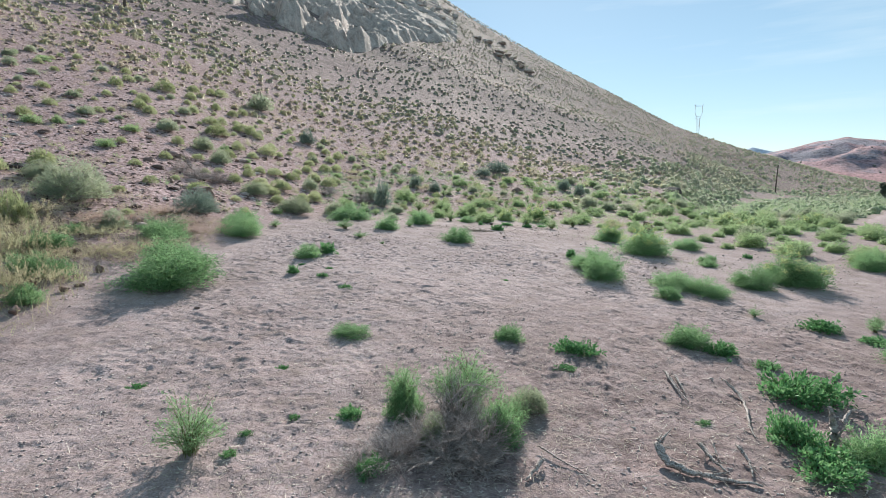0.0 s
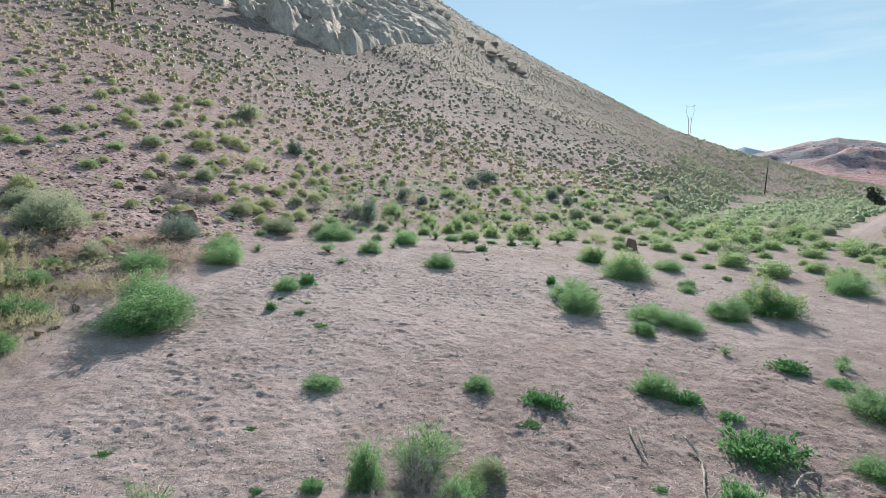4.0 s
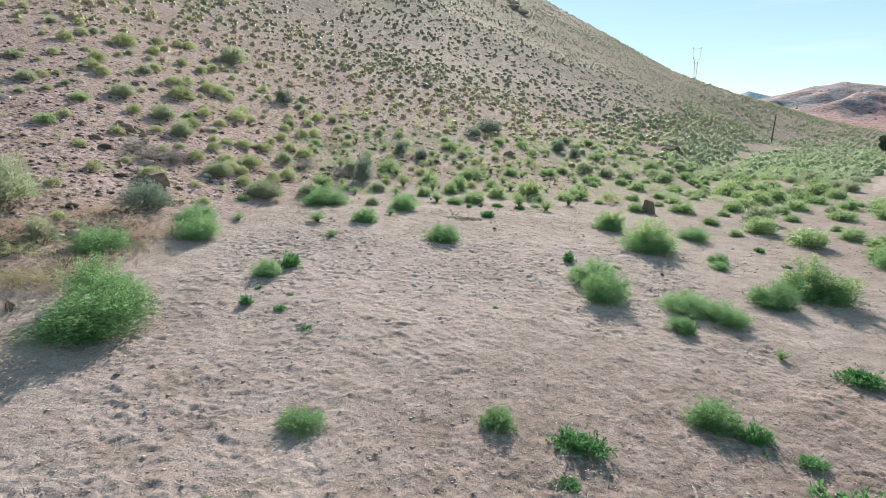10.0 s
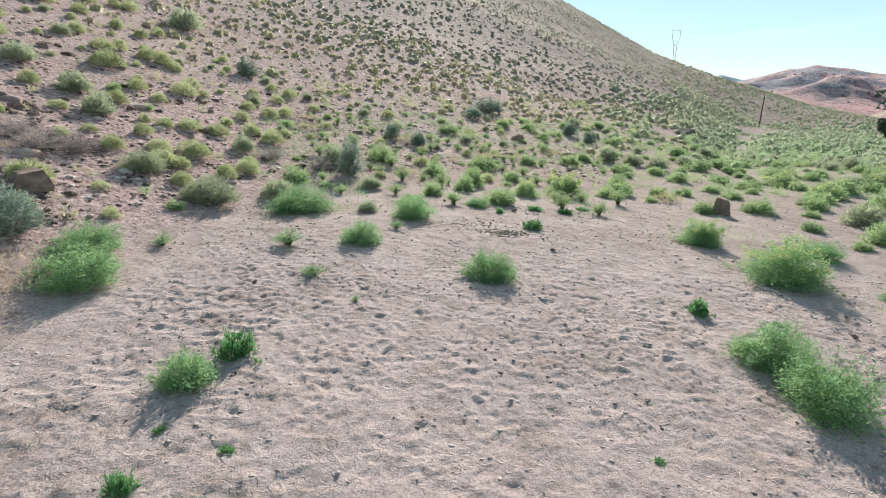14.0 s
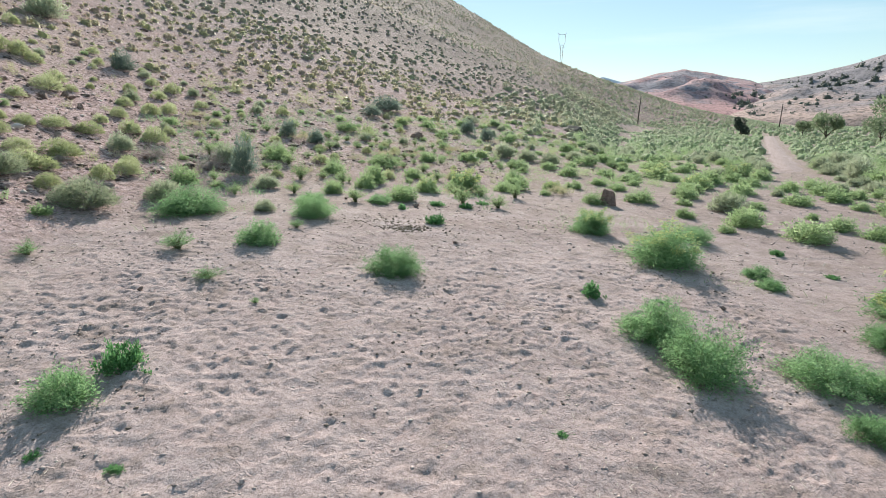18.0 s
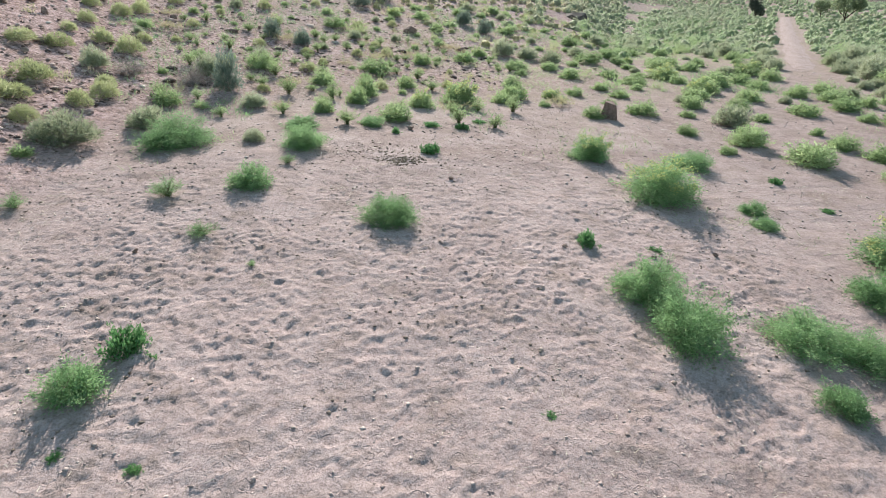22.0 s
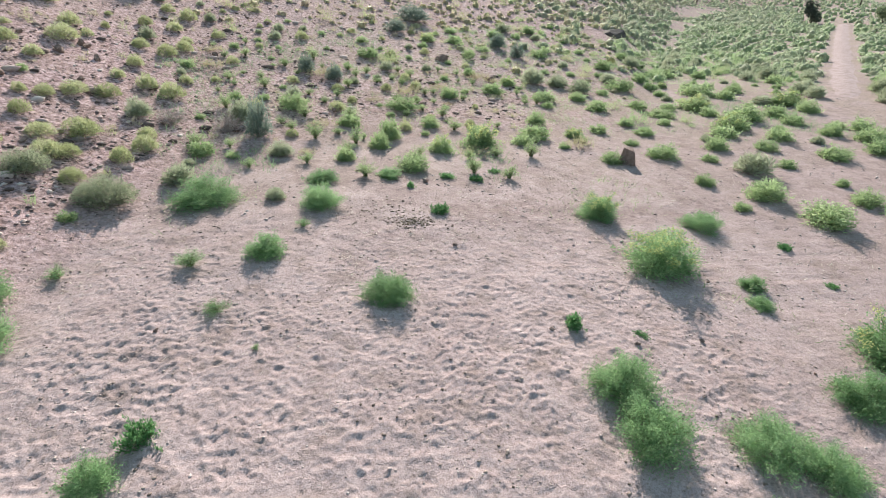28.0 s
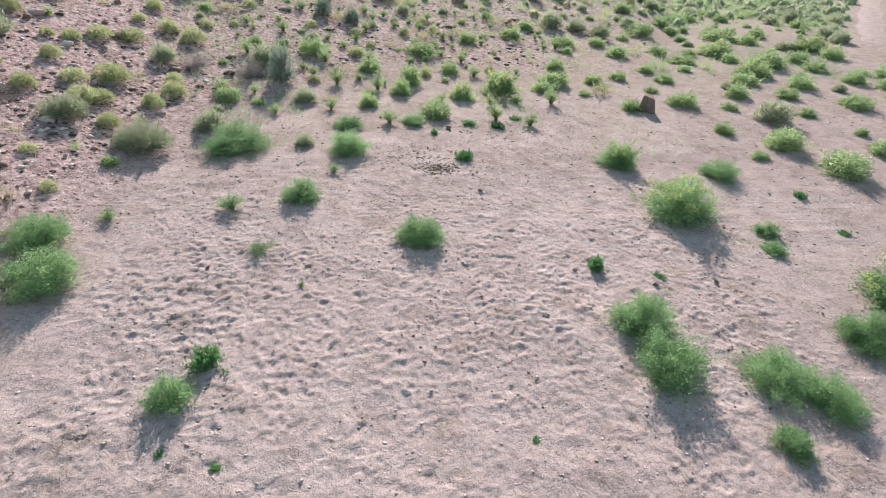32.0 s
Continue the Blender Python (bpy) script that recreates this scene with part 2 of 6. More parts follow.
def leaf_material(name, dark, mid, light, clear=0.35, by="island"):
    """Thin leaves: diffuse, some light passing through, three tones mixed leaf by leaf and plant by plant."""
    m, n, l = nodes_of(name)
    tone = ramp(n, [(0.0, dark), (0.5, mid), (1.0, light)])
    if by == "tint":
        l.new(attribute(n, "tint"), tone.inputs["Fac"])
    else:
        leaf, plant, mean = n.new("ShaderNodeNewGeometry"), n.new("ShaderNodeObjectInfo"), n.new("ShaderNodeMath")
        mean.operation = "MULTIPLY_ADD"
        mean.inputs[1].default_value = 0.6
        part_of = n.new("ShaderNodeMath")
        part_of.operation = "MULTIPLY"
        part_of.inputs[1].default_value = 0.4
        l.new(plant.outputs["Random"], part_of.inputs[0])
        l.new(leaf.outputs["Random Per Island"], mean.inputs[0])
        l.new(part_of.outputs[0], mean.inputs[2])
        l.new(mean.outputs[0], tone.inputs["Fac"])
    b = n["Principled BSDF"]
    shown = tone.outputs["Color"]
    thin, both = n.new("ShaderNodeBsdfTranslucent"), n.new("ShaderNodeMixShader")
    l.new(shown, b.inputs["Base Color"])
    b.inputs["Roughness"].default_value = 0.6
    b.inputs["Specular IOR Level"].default_value = 0.3
    l.new(shown, thin.inputs["Color"])
    both.inputs[0].default_value = clear
    l.new(b.outputs[0], both.inputs[1])
    l.new(thin.outputs[0], both.inputs[2])
    l.new(both.outputs[0], n["Material Output"].inputs["Surface"])
    return m


def grain_material(name, stops, rough=0.9):
    """Many small loose pieces: one tone for each."""
    m, n, l = nodes_of(name)
    tone = ramp(n, stops)
    l.new(n.new("ShaderNodeNewGeometry").outputs["Random Per Island"], tone.inputs["Fac"])
    grain = noise_tex(n, l, 60, 3, 0.7, n.new("ShaderNodeTexCoord").outputs["Object"])
    shade = ramp(n, [(0.3, (0.7, 0.7, 0.7)), (0.7, (1.15, 1.15, 1.15))])
    l.new(grain.outputs["Fac"], shade.inputs["Fac"])
    b = n["Principled BSDF"]
    l.new(mixed(n, l, tone.outputs["Color"], shade.outputs["Color"], 1.0, "MULTIPLY"), b.inputs["Base Color"])
    b.inputs["Roughness"].default_value = rough
    return m


def rough_material(name, stops, scale=8.0, bump_by=0.02, rough=0.9, stretch=None):
    """Bark, stone, dung: one noise for tone at two scales, one for relief."""
    m, n, l = nodes_of(name)
    co = n.new("ShaderNodeTexCoord").outputs["Object"]
    if stretch:
        mp = n.new("ShaderNodeMapping")
        mp.inputs["Scale"].default_value = stretch
        l.new(co, mp.inputs["Vector"])
        co = mp.outputs["Vector"]
    a, c = noise_tex(n, l, scale, 6, 0.65, co), noise_tex(n, l, scale * 7, 3, 0.6, co)
    tone = ramp(n, stops)
    l.new(a.outputs["Fac"], tone.inputs["Fac"])
    speck = ramp(n, [(0.3, (0.7, 0.7, 0.7)), (0.7, (1.15, 1.15, 1.15))])
    l.new(c.outputs["Fac"], speck.inputs["Fac"])
    b = n["Principled BSDF"]
    l.new(mixed(n, l, tone.outputs["Color"], speck.outputs["Color"], 1.0, "MULTIPLY"), b.inputs["Base Color"])
    b.inputs["Roughness"].default_value = rough
    bump = n.new("ShaderNodeBump")
    bump.inputs["Distance"].default_value = bump_by
    l.new(a.outputs["Fac"], bump.inputs["Height"])
    l.new(bump.outputs["Normal"], b.inputs["Normal"])
    return m


SOIL = soil_material()
GREEN = leaf_material("green_leaf", (0.125, 0.237, 0.108), (0.232, 0.40, 0.196), (0.40, 0.57, 0.315), 0.6)
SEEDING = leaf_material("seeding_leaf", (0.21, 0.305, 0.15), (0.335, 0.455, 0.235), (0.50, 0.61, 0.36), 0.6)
LUSH = leaf_material("lush_leaf", (0.07, 0.19, 0.075), (0.14, 0.33, 0.13), (0.30, 0.50, 0.24), 0.42)
SAGE = leaf_material("sage_leaf", (0.24, 0.28, 0.19), (0.37, 0.42, 0.29), (0.54, 0.58, 0.44), 0.56)
BLUE_SAGE = leaf_material("blue_sage_leaf", (0.13, 0.175, 0.145), (0.205, 0.27, 0.225), (0.32, 0.39, 0.335), 0.45)
OLIVE = leaf_material("olive_leaf", (0.26, 0.30, 0.155), (0.41, 0.455, 0.25), (0.59, 0.615, 0.41), 0.55)
STRAW = leaf_material("straw", (0.26, 0.20, 0.13), (0.38, 0.30, 0.20), (0.52, 0.44, 0.33), 0.3)
RUST = leaf_material("rust_grass", (0.40, 0.27, 0.24), (0.54, 0.40, 0.36), (0.66, 0.54, 0.47), 0.5)
PALE_GRASS = leaf_material("pale_grass", (0.42, 0.335, 0.255), (0.46, 0.425, 0.285), (0.52, 0.525, 0.33), 0.55)
PETAL = leaf_material("yellow_petal", (0.47, 0.51, 0.19), (0.57, 0.60, 0.27), (0.67, 0.68, 0.37), 0.45)
STEM = rough_material("green_stem", [(0.3, (0.10, 0.13, 0.05)), (0.7, (0.20, 0.22, 0.10))], 20, 0.002)
TWIG = rough_material("dry_twig", [(0.35, (0.22, 0.18, 0.17)), (0.5, (0.41, 0.355, 0.34)), (0.65, (0.62, 0.56, 0.535))], 12, 0.003)
DRIFT = rough_material("bleached_wood", [(0.38, (0.11, 0.088, 0.08)), (0.47, (0.33, 0.28, 0.255)), (0.57, (0.56, 0.505, 0.475))], 60, 0.006, 0.85)
ROCK = rough_material("brown_rock", [(0.3, (0.13, 0.086, 0.072)), (0.5, (0.25, 0.17, 0.143)), (0.75, (0.38, 0.285, 0.25))], 5, 0.03)
PALE_ROCK = rough_material("pale_rock", [(0.3, (0.25, 0.21, 0.19)), (0.55, (0.38, 0.33, 0.30)), (0.8, (0.52, 0.47, 0.44))], 5, 0.03)
DARK_ROCK = rough_material("dark_rock", [(0.3, (0.05, 0.044, 0.04)), (0.55, (0.11, 0.095, 0.088)), (0.8, (0.20, 0.175, 0.16))], 4, 0.04)
SCRUB = leaf_material("scrub", (0.48, 0.40, 0.33), (0.46, 0.46, 0.28), (0.32, 0.46, 0.23), 0.58, "tint")
FAR_SCRUB = leaf_material("far_scrub", (0.52, 0.45, 0.40), (0.45, 0.45, 0.35), (0.37, 0.44, 0.29), 0.55, "tint")
SLOPE_SCRUB = leaf_material("slope_scrub", (0.52, 0.44, 0.37), (0.52, 0.51, 0.32), (0.38, 0.47, 0.25), 0.58, "tint")
VALLEY = leaf_material("valley_leaf", (0.50, 0.49, 0.36), (0.42, 0.47, 0.34), (0.37, 0.48, 0.29), 0.58, "tint")
# Juniper for the far hills, paled and greyed to paint in the haze
HAZED_TREE = leaf_material("hazed_tree_leaf", (0.09, 0.105, 0.095), (0.12, 0.14, 0.12), (0.16, 0.18, 0.15), 0.2)
JUNIPER = leaf_material("juniper_leaf", (0.055, 0.075, 0.06), (0.08, 0.105, 0.085), (0.115, 0.145, 0.115), 0.15)
TREE = leaf_material("tree_leaf", (0.16, 0.22, 0.13), (0.24, 0.31, 0.19), (0.34, 0.41, 0.26), 0.55)
STEEL = rough_material("galvanised_steel", [(0.3, (0.45, 0.46, 0.47)), (0.7, (0.58, 0.59, 0.60))], 3, 0.002, 0.5)
POLE = rough_material("tarred_pole", [(0.3, (0.06, 0.045, 0.035)), (0.7, (0.13, 0.10, 0.08))], 4, 0.01, 0.9, (1, 1, 0.1))
STONES = grain_material("slope_stone", [(0.0, (0.07, 0.05, 0.045)), (0.42, (0.17, 0.12, 0.11)), (0.62, (0.34, 0.255, 0.24)), (0.85, (0.52, 0.41, 0.385)), (1.0, (0.68, 0.60, 0.57))])
CLODS = grain_material("soil_clod", [(0.0, (0.24, 0.185, 0.17)), (0.15, (0.42, 0.34, 0.325)), (0.7, (0.52, 0.43, 0.415)), (1.0, (0.62, 0.54, 0.51))])
CRUMBS = grain_material("trodden_crumb", [(0.0, (0.13, 0.10, 0.08)), (0.35, (0.27, 0.21, 0.18)), (1.0, (0.48, 0.40, 0.36))])
STRAWS = grain_material("loose_straw", [(0.0, (0.26, 0.21, 0.16)), (0.5, (0.50, 0.43, 0.35)), (1.0, (0.72, 0.66, 0.57))])
DROPPINGS = grain_material("dropping", [(0.0, (0.11, 0.085, 0.062)), (0.6, (0.20, 0.155, 0.118)), (1.0, (0.33, 0.265, 0.205))])


# ---- helpers for meshes ----
def mesh_of(name, v, f, material=None, values=None, smooth=False):
    """A mesh from arrays of points and of triangles or quads, with values by point."""
    v, f = np.asarray(v, np.float32), np.asarray(f, np.int32)
    me = bpy.data.meshes.new(name)
    me.vertices.add(len(v))
    me.vertices.foreach_set("co", v.ravel())
    me.loops.add(f.size)
    me.loops.foreach_set("vertex_index", f.ravel())
    me.polygons.add(len(f))
    me.polygons.foreach_set("loop_start", np.arange(0, f.size, f.shape[1], dtype=np.int32))
    if smooth:
        me.polygons.foreach_set("use_smooth", np.ones(len(f), bool))
    me.update(calc_edges=True)
    for key, some in (values or {}).items():
        me.attributes.new(key, "FLOAT", "POINT").data.foreach_set("value", np.asarray(some, np.float32))
    if material:
        me.materials.append(material)
    return me


def part(name, me, parent, label="", kind=""):
    ob = new(name, me)
    ob.parent = parent
    return tagged(ob, label, kind=kind)


def value_noise(x, y, seed):
    """Smooth noise in 0..1 on arrays."""
    xi, yi = np.floor(x).astype(np.int64), np.floor(y).astype(np.int64)
    u, w = x - xi, y - yi
    u, w = u * u * (3 - 2 * u), w * w * (3 - 2 * w)

    def corner(a, b):
        h = (a * 374761393 + b * 668265263 + seed * 974634777) & 0xFFFFFFFF
        h = ((h ^ (h >> 13)) * 1274126177) & 0xFFFFFFFF
        return ((h ^ (h >> 16)) & 0xFFFF) / 65535.0

    low = corner(xi, yi) * (1 - u) + corner(xi + 1, yi) * u
    high = corner(xi, yi + 1) * (1 - u) + corner(xi + 1, yi + 1) * u
    return low * (1 - w) + high * w


def layers(x, y, scale, seed, octaves=4):
    total, weight = 0.0, 0.0
    for k in range(octaves):
        total = total + 0.5**k * value_noise(x * scale * 2**k, y * scale * 2**k, seed + k)
        weight += 0.5**k
    return total / weight


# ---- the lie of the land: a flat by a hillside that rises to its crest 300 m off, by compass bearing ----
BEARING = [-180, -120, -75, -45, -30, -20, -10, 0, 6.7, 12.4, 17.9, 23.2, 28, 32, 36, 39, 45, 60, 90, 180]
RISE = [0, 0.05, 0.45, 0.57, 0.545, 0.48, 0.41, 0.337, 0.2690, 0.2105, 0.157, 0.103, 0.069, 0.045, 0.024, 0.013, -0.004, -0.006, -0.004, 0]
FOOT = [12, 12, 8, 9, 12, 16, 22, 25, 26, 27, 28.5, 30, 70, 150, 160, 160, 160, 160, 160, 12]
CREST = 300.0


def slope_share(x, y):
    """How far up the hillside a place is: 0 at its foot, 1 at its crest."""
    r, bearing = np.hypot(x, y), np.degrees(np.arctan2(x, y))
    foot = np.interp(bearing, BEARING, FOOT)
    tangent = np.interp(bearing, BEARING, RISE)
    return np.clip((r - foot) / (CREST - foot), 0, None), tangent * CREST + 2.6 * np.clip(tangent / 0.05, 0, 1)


def land(x, y):
    x, y = np.asarray(x, float), np.asarray(y, float)
    a, b = np.tanh(x / 10), np.tanh((y - 14) / 14)
    flat = 0.4524 - 0.7511 * a + 1.0718 * b - 0.1686 * a * b - 0.4597 * a * a - 0.4294 * b * b - 0.0806 * a * a * b + 0.4123 * a * b * b - 0.0185 * b**3
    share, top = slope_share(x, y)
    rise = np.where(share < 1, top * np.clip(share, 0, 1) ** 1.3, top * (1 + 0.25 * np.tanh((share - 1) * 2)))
    gully = (layers(x, y, 0.03, 11, 3) - 0.5) * 9 * np.clip(share * 2.2, 0, 1) * np.clip(1.0 - share, 0, 1) * np.clip(top / 60, 0, 1)
    return flat + rise + gully


def land_at(x, y):
    return float(land(np.array([x]), np.array([y]))[0])


def trampled(x, y):
    """1 on the sand where animals stand and walk, 0 in the scrub."""
    d = np.hypot((x - 0.5) / 7.0, (y - 11.5) / 11.0)
    return np.clip(2.2 * (1.12 - d + 0.25 * (layers(x, y, 0.35, 3) - 0.5)), 0, 1)


def scuffed(x, y):
    """How much a patch of sand is churned, by patches a step wide."""
    return np.clip(layers(np.array(x), np.array(y), 0.6, 51, 2) * 2.4 - 0.6, 0.0, 1.2)


def spread(low, high, step, before, after, far):
    """Even steps from low to high, and ever wider ones out to far on either side."""
    core = np.arange(low, high + step / 2, step)

    def widening(ratio):
        out, d = [], step
        while sum(out) < far:
            d *= ratio
            out.append(d)
        return np.cumsum(out)

    return np.concatenate([(low - widening(before))[::-1], core, core[-1] + widening(after)])


def press_prints(gx, gy, x, y):
    """Hoof prints: a slanting dent with sand pushed up at its rear rim, thick where animals tread."""
    rng = np.random.default_rng(5)
    count = 14000
    px, py = rng.uniform(-5.6, 7.2, count), rng.uniform(4.1, 19.2, count)
    tread = trampled(px, py)
    keep = rng.random(count) < 0.25 + 0.75 * tread
    px, py = px[keep], py[keep]
    churn = (0.35 + 0.65 * scuffed(px, py)) * (0.85 + 0.35 * np.clip((py - 12.5) / 3.5, 0, 1) + 0.35 * np.clip((-1.5 - px) / 2, 0, 1))
    churn *= 0.7 * np.clip((19.3 - py) / 3, 0, 1) * np.clip((7.4 - px) / 1.2, 0, 1) * np.clip((px + 5.8) / 1.5, 0, 1)
    r = 0.03 + 0.06 * rng.random(len(px)) ** 1.3
    deep = (0.006 + 0.018 * rng.random(len(px)) ** 1.7) * churn
    turn, long, rim = rng.uniform(0, 2 * math.pi, len(px)), rng.uniform(1.1, 2.5, len(px)), rng.uniform(0.35, 0.95, len(px))
    col, row = np.searchsorted(gx, px), np.searchsorted(gy, py)
    dents = np.zeros_like(x)
    ragged = 1.1 * (layers(x, y, 9.0, 57, 2) - 0.5)
    for n in range(len(px)):
        s = (slice(row[n] - 6, row[n] + 7), slice(col[n] - 6, col[n] + 7))
        dx, dy = x[s] - px[n], y[s] - py[n]
        c, k = math.cos(turn[n]), math.sin(turn[n])
        u, w = (dx * c + dy * k) / (r[n] * long[n]), (dy * c - dx * k) / r[n]
        d = np.sqrt(u * u + w * w) * (1 + ragged[s])
        bowl = np.clip(1.25 - 1.25 * d**4, 0, 1) * (0.7 + 0.5 * u)
        edge = np.clip(1 - ((d - 1.25) / 0.35) ** 2, 0, 1) * (1 - 0.7 * u)
        dents[s] += deep[n] * (rim[n] * edge - bowl)
    return 0.028 * np.tanh(dents / 0.028)


def build_ground():
    gx, gy = spread(-5.8, 7.4, 0.031, 1.15, 1.15, 4200), spread(3.9, 19.4, 0.031, 1.35, 1.1, 4200)
    x, y = np.meshgrid(gx, gy)
    z = land(x, y)
    near = np.clip(1.5 - np.hypot(x - 0.5, y - 12) / 40, 0, 1)
    z = z + near * (0.09 * (layers(x, y, 0.5, 21) - 0.5) + 0.035 * (layers(x, y, 2.2, 31, 3) - 0.5) + 0.034 * (layers(x, y, 5.0, 37, 3) - 0.5))
    z = z + press_prints(gx, gy, x, y)
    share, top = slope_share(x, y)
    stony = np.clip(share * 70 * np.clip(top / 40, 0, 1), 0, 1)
    litter = np.clip((0.3 + 0.85 * np.clip((x + 1.0) / 3, 0, 1)) * np.clip((12.5 - y) / 4, 0, 1) + 1.3 * (layers(x, y, 0.7, 41) - 0.45), 0, 1) * (1 - 0.6 * np.exp(-((x - 0) ** 2 + (y - 13) ** 2) / 30))
    away = np.hypot((x - 0.5) / 7.0, (y - 11.5) / 11.0) + 0.9 * (layers(x, y, 0.22, 43, 4) - 0.5)
    litter = np.maximum(litter, 0.5 * np.clip((away - 0.8) / 1.1, 0, 1))
    litter = np.maximum(litter, np.clip((y - 16.5) / 4, 0, 1) * np.clip(0.25 + 2.2 * (layers(x, y, 0.8, 61, 4) - 0.4), 0, 0.75))
    grass = 0.6 * np.clip((y - 19 - 0.15 * x) / 14, 0, 1) * np.clip(1.15 - share * 16 * np.clip(top / 40, 0, 1), 0.0, 1)
    rows, cols = x.shape
    k = np.arange(rows * cols).reshape(rows, cols)
    f = np.stack([k[:-1, :-1], k[:-1, 1:], k[1:, 1:], k[1:, :-1]], -1).reshape(-1, 4)
    v = np.stack([x, y, z], -1).reshape(-1, 3)
    ob = new("ground", mesh_of("ground", v, f, SOIL, {"slope": stony.ravel(), "litter": litter.ravel(), "grass": grass.ravel(), "far": (stony * np.clip((np.hypot(x, y) - 85) / 50, 0, 1)).ravel(), "dry_grass": (stony * np.clip((np.hypot(x, y) - 38) / 40, 0, 1)).ravel()}, smooth=True))
    tagged(ob, "pale pinkish trampled sand rising into a stony hillside", "ground", kind="structure")
    return gx, gy, z


GRID_X, GRID_Y, GRID_Z = build_ground()


def on_ground(x, y):
    """The height of the sheet itself at a place, dents included."""
    i, j = int(np.searchsorted(GRID_X, x)) - 1, int(np.searchsorted(GRID_Y, y)) - 1
    u, w = (x - GRID_X[i]) / (GRID_X[i + 1] - GRID_X[i]), (y - GRID_Y[j]) / (GRID_Y[j + 1] - GRID_Y[j])
    a, b = GRID_Z[j, i] * (1 - u) + GRID_Z[j, i + 1] * u, GRID_Z[j + 1, i] * (1 - u) + GRID_Z[j + 1, i + 1] * u
    return float(a * (1 - w) + b * w)


# ---- plants: stems that fan out of one root, leaves along them ----
def unit(a):
    return a / np.maximum(np.linalg.norm(a, axis=-1, keepdims=True), 1e-9)


def fan(rng, stems, high, lean=70.0, lumps=0.3, points=5, root=0.10, curl=1.35):
    """Stem lines, stems x points x 3, that fill a dome 1 m wide and high metres tall."""
    az = rng.uniform(0, 2 * math.pi, stems)
    up = np.arccos(1 - rng.uniform(0, 1, stems) * (1 - math.cos(radians(lean))))
    reach = 1 / np.sqrt((np.sin(up) / 0.5) ** 2 + (np.cos(up) / high) ** 2)
    phase = rng.uniform(0, 6.28, 3)
    reach *= 1 - lumps * (0.5 + 0.5 * np.sin(3 * az + phase[0]) * np.cos(4 * up + phase[1])) * rng.uniform(0.6, 1, stems)
    reach *= rng.uniform(0.72, 1.06, stems)
    t = np.linspace(0, 1, points)[None, :]
    side, rise = (reach * np.sin(up))[:, None] * t**curl, (reach * np.cos(up))[:, None] * t ** (1 / curl)
    base = rng.normal(0, root / 2, (stems, 2))
    line = np.stack([side * np.cos(az)[:, None] + base[:, :1], side * np.sin(az)[:, None] + base[:, 1:], rise], -1)
    wob = rng.normal(0, 0.012, line.shape) * t[..., None]
    return line + wob


def tubes(lines, thick, taper=0.35):
    """Three-sided stems along the lines."""
    n, p, _ = lines.shape
    along = unit(np.gradient(lines, axis=1))
    a = unit(np.cross(along, np.array([0.31, 0.57, 0.12])))
    b = np.cross(along, a)
    w = (thick * np.linspace(1, taper, p))[None, :, None]
    ring = [lines + w * (a * math.cos(k) + b * math.sin(k)) for k in (0, 2.1, 4.2)]
    v = np.stack(ring, 2).reshape(-1, 3)
    i = np.arange(n * p * 3).reshape(n, p, 3)
    f = [np.stack([i[:, :-1, k], i[:, :-1, (k + 1) % 3], i[:, 1:, (k + 1) % 3], i[:, 1:, k]], -1).reshape(-1, 4) for k in range(3)]
    return v, np.concatenate(f)


def along_lines(rng, lines, count, low=0.3):
    """Places and directions strewn along the lines."""
    n, p, _ = lines.shape
    s, t = rng.integers(0, n, count), rng.uniform(low, 1, count) ** 0.8 * (p - 1)
    k = np.minimum(t.astype(int), p - 2)
    u = (t - k)[:, None]
    return lines[s, k] * (1 - u) + lines[s, k + 1] * u, unit(lines[s, k + 1] - lines[s, k])


def blades(rng, at, way, length, width, loose=0.9, lift=0.25, corners=4):
    """Leaves at the places, pointing loosely along way: diamonds, or slim triangles; each is an island of its own."""
    n = len(at)
    d = unit(way + loose * unit(rng.normal(0, 1, (n, 3))) + [0, 0, lift])
    side = unit(np.cross(d, unit(rng.normal(0, 1, (n, 3)))))
    ln = (length * rng.uniform(0.6, 1.35, n))[:, None]
    wd = (width * rng.uniform(0.7, 1.25, n))[:, None]
    if corners == 3:
        v = np.stack([at - side * wd / 2, at + side * wd / 2, at + d * ln], 1).reshape(-1, 3)
        return v, np.arange(3 * n).reshape(n, 3)
    bend = unit(np.cross(d, side)) * ln * rng.uniform(-0.2, 0.2, n)[:, None]
    mid = at + d * ln * 0.45 + bend
    v = np.stack([at, mid + side * wd / 2, at + d * ln, mid - side * wd / 2], 1).reshape(-1, 3)
    return v, np.arange(4 * n).reshape(n, 4)


def lobes(rng, count, high):
    """Rounded masses that make up a bush 1 m wide: middle, half width, height."""
    out = [(0.0, 0.0, 0.36, high)]
    for _ in range(count):
        a, r = rng.uniform(0, 6.283), rng.uniform(0.14, 0.27)
        out.append((r * math.cos(a), r * math.sin(a), rng.uniform(0.2, 0.28), high * rng.uniform(0.55, 0.95)))
    return out


def in_lobes(rng, masses, count, thick=0.45):
    """Places in the outer part of the masses, and the way out of each."""
    size = np.array([m[2] ** 2 for m in masses])
    pick = rng.choice(len(masses), count, p=size / size.sum())
    m = np.array(masses)[pick]
    d = unit(rng.normal(0, 1, (count, 3)))
    d[:, 2] = np.abs(d[:, 2])
    r = 1 - thick * rng.uniform(0, 1, count)[:, None] ** 1.4
    at = d * r * np.stack([m[:, 2], m[:, 2], m[:, 3]], 1) + np.stack([m[:, 0], m[:, 1], np.zeros(count)], 1)
    return at, unit(d + [0, 0, 0.2])


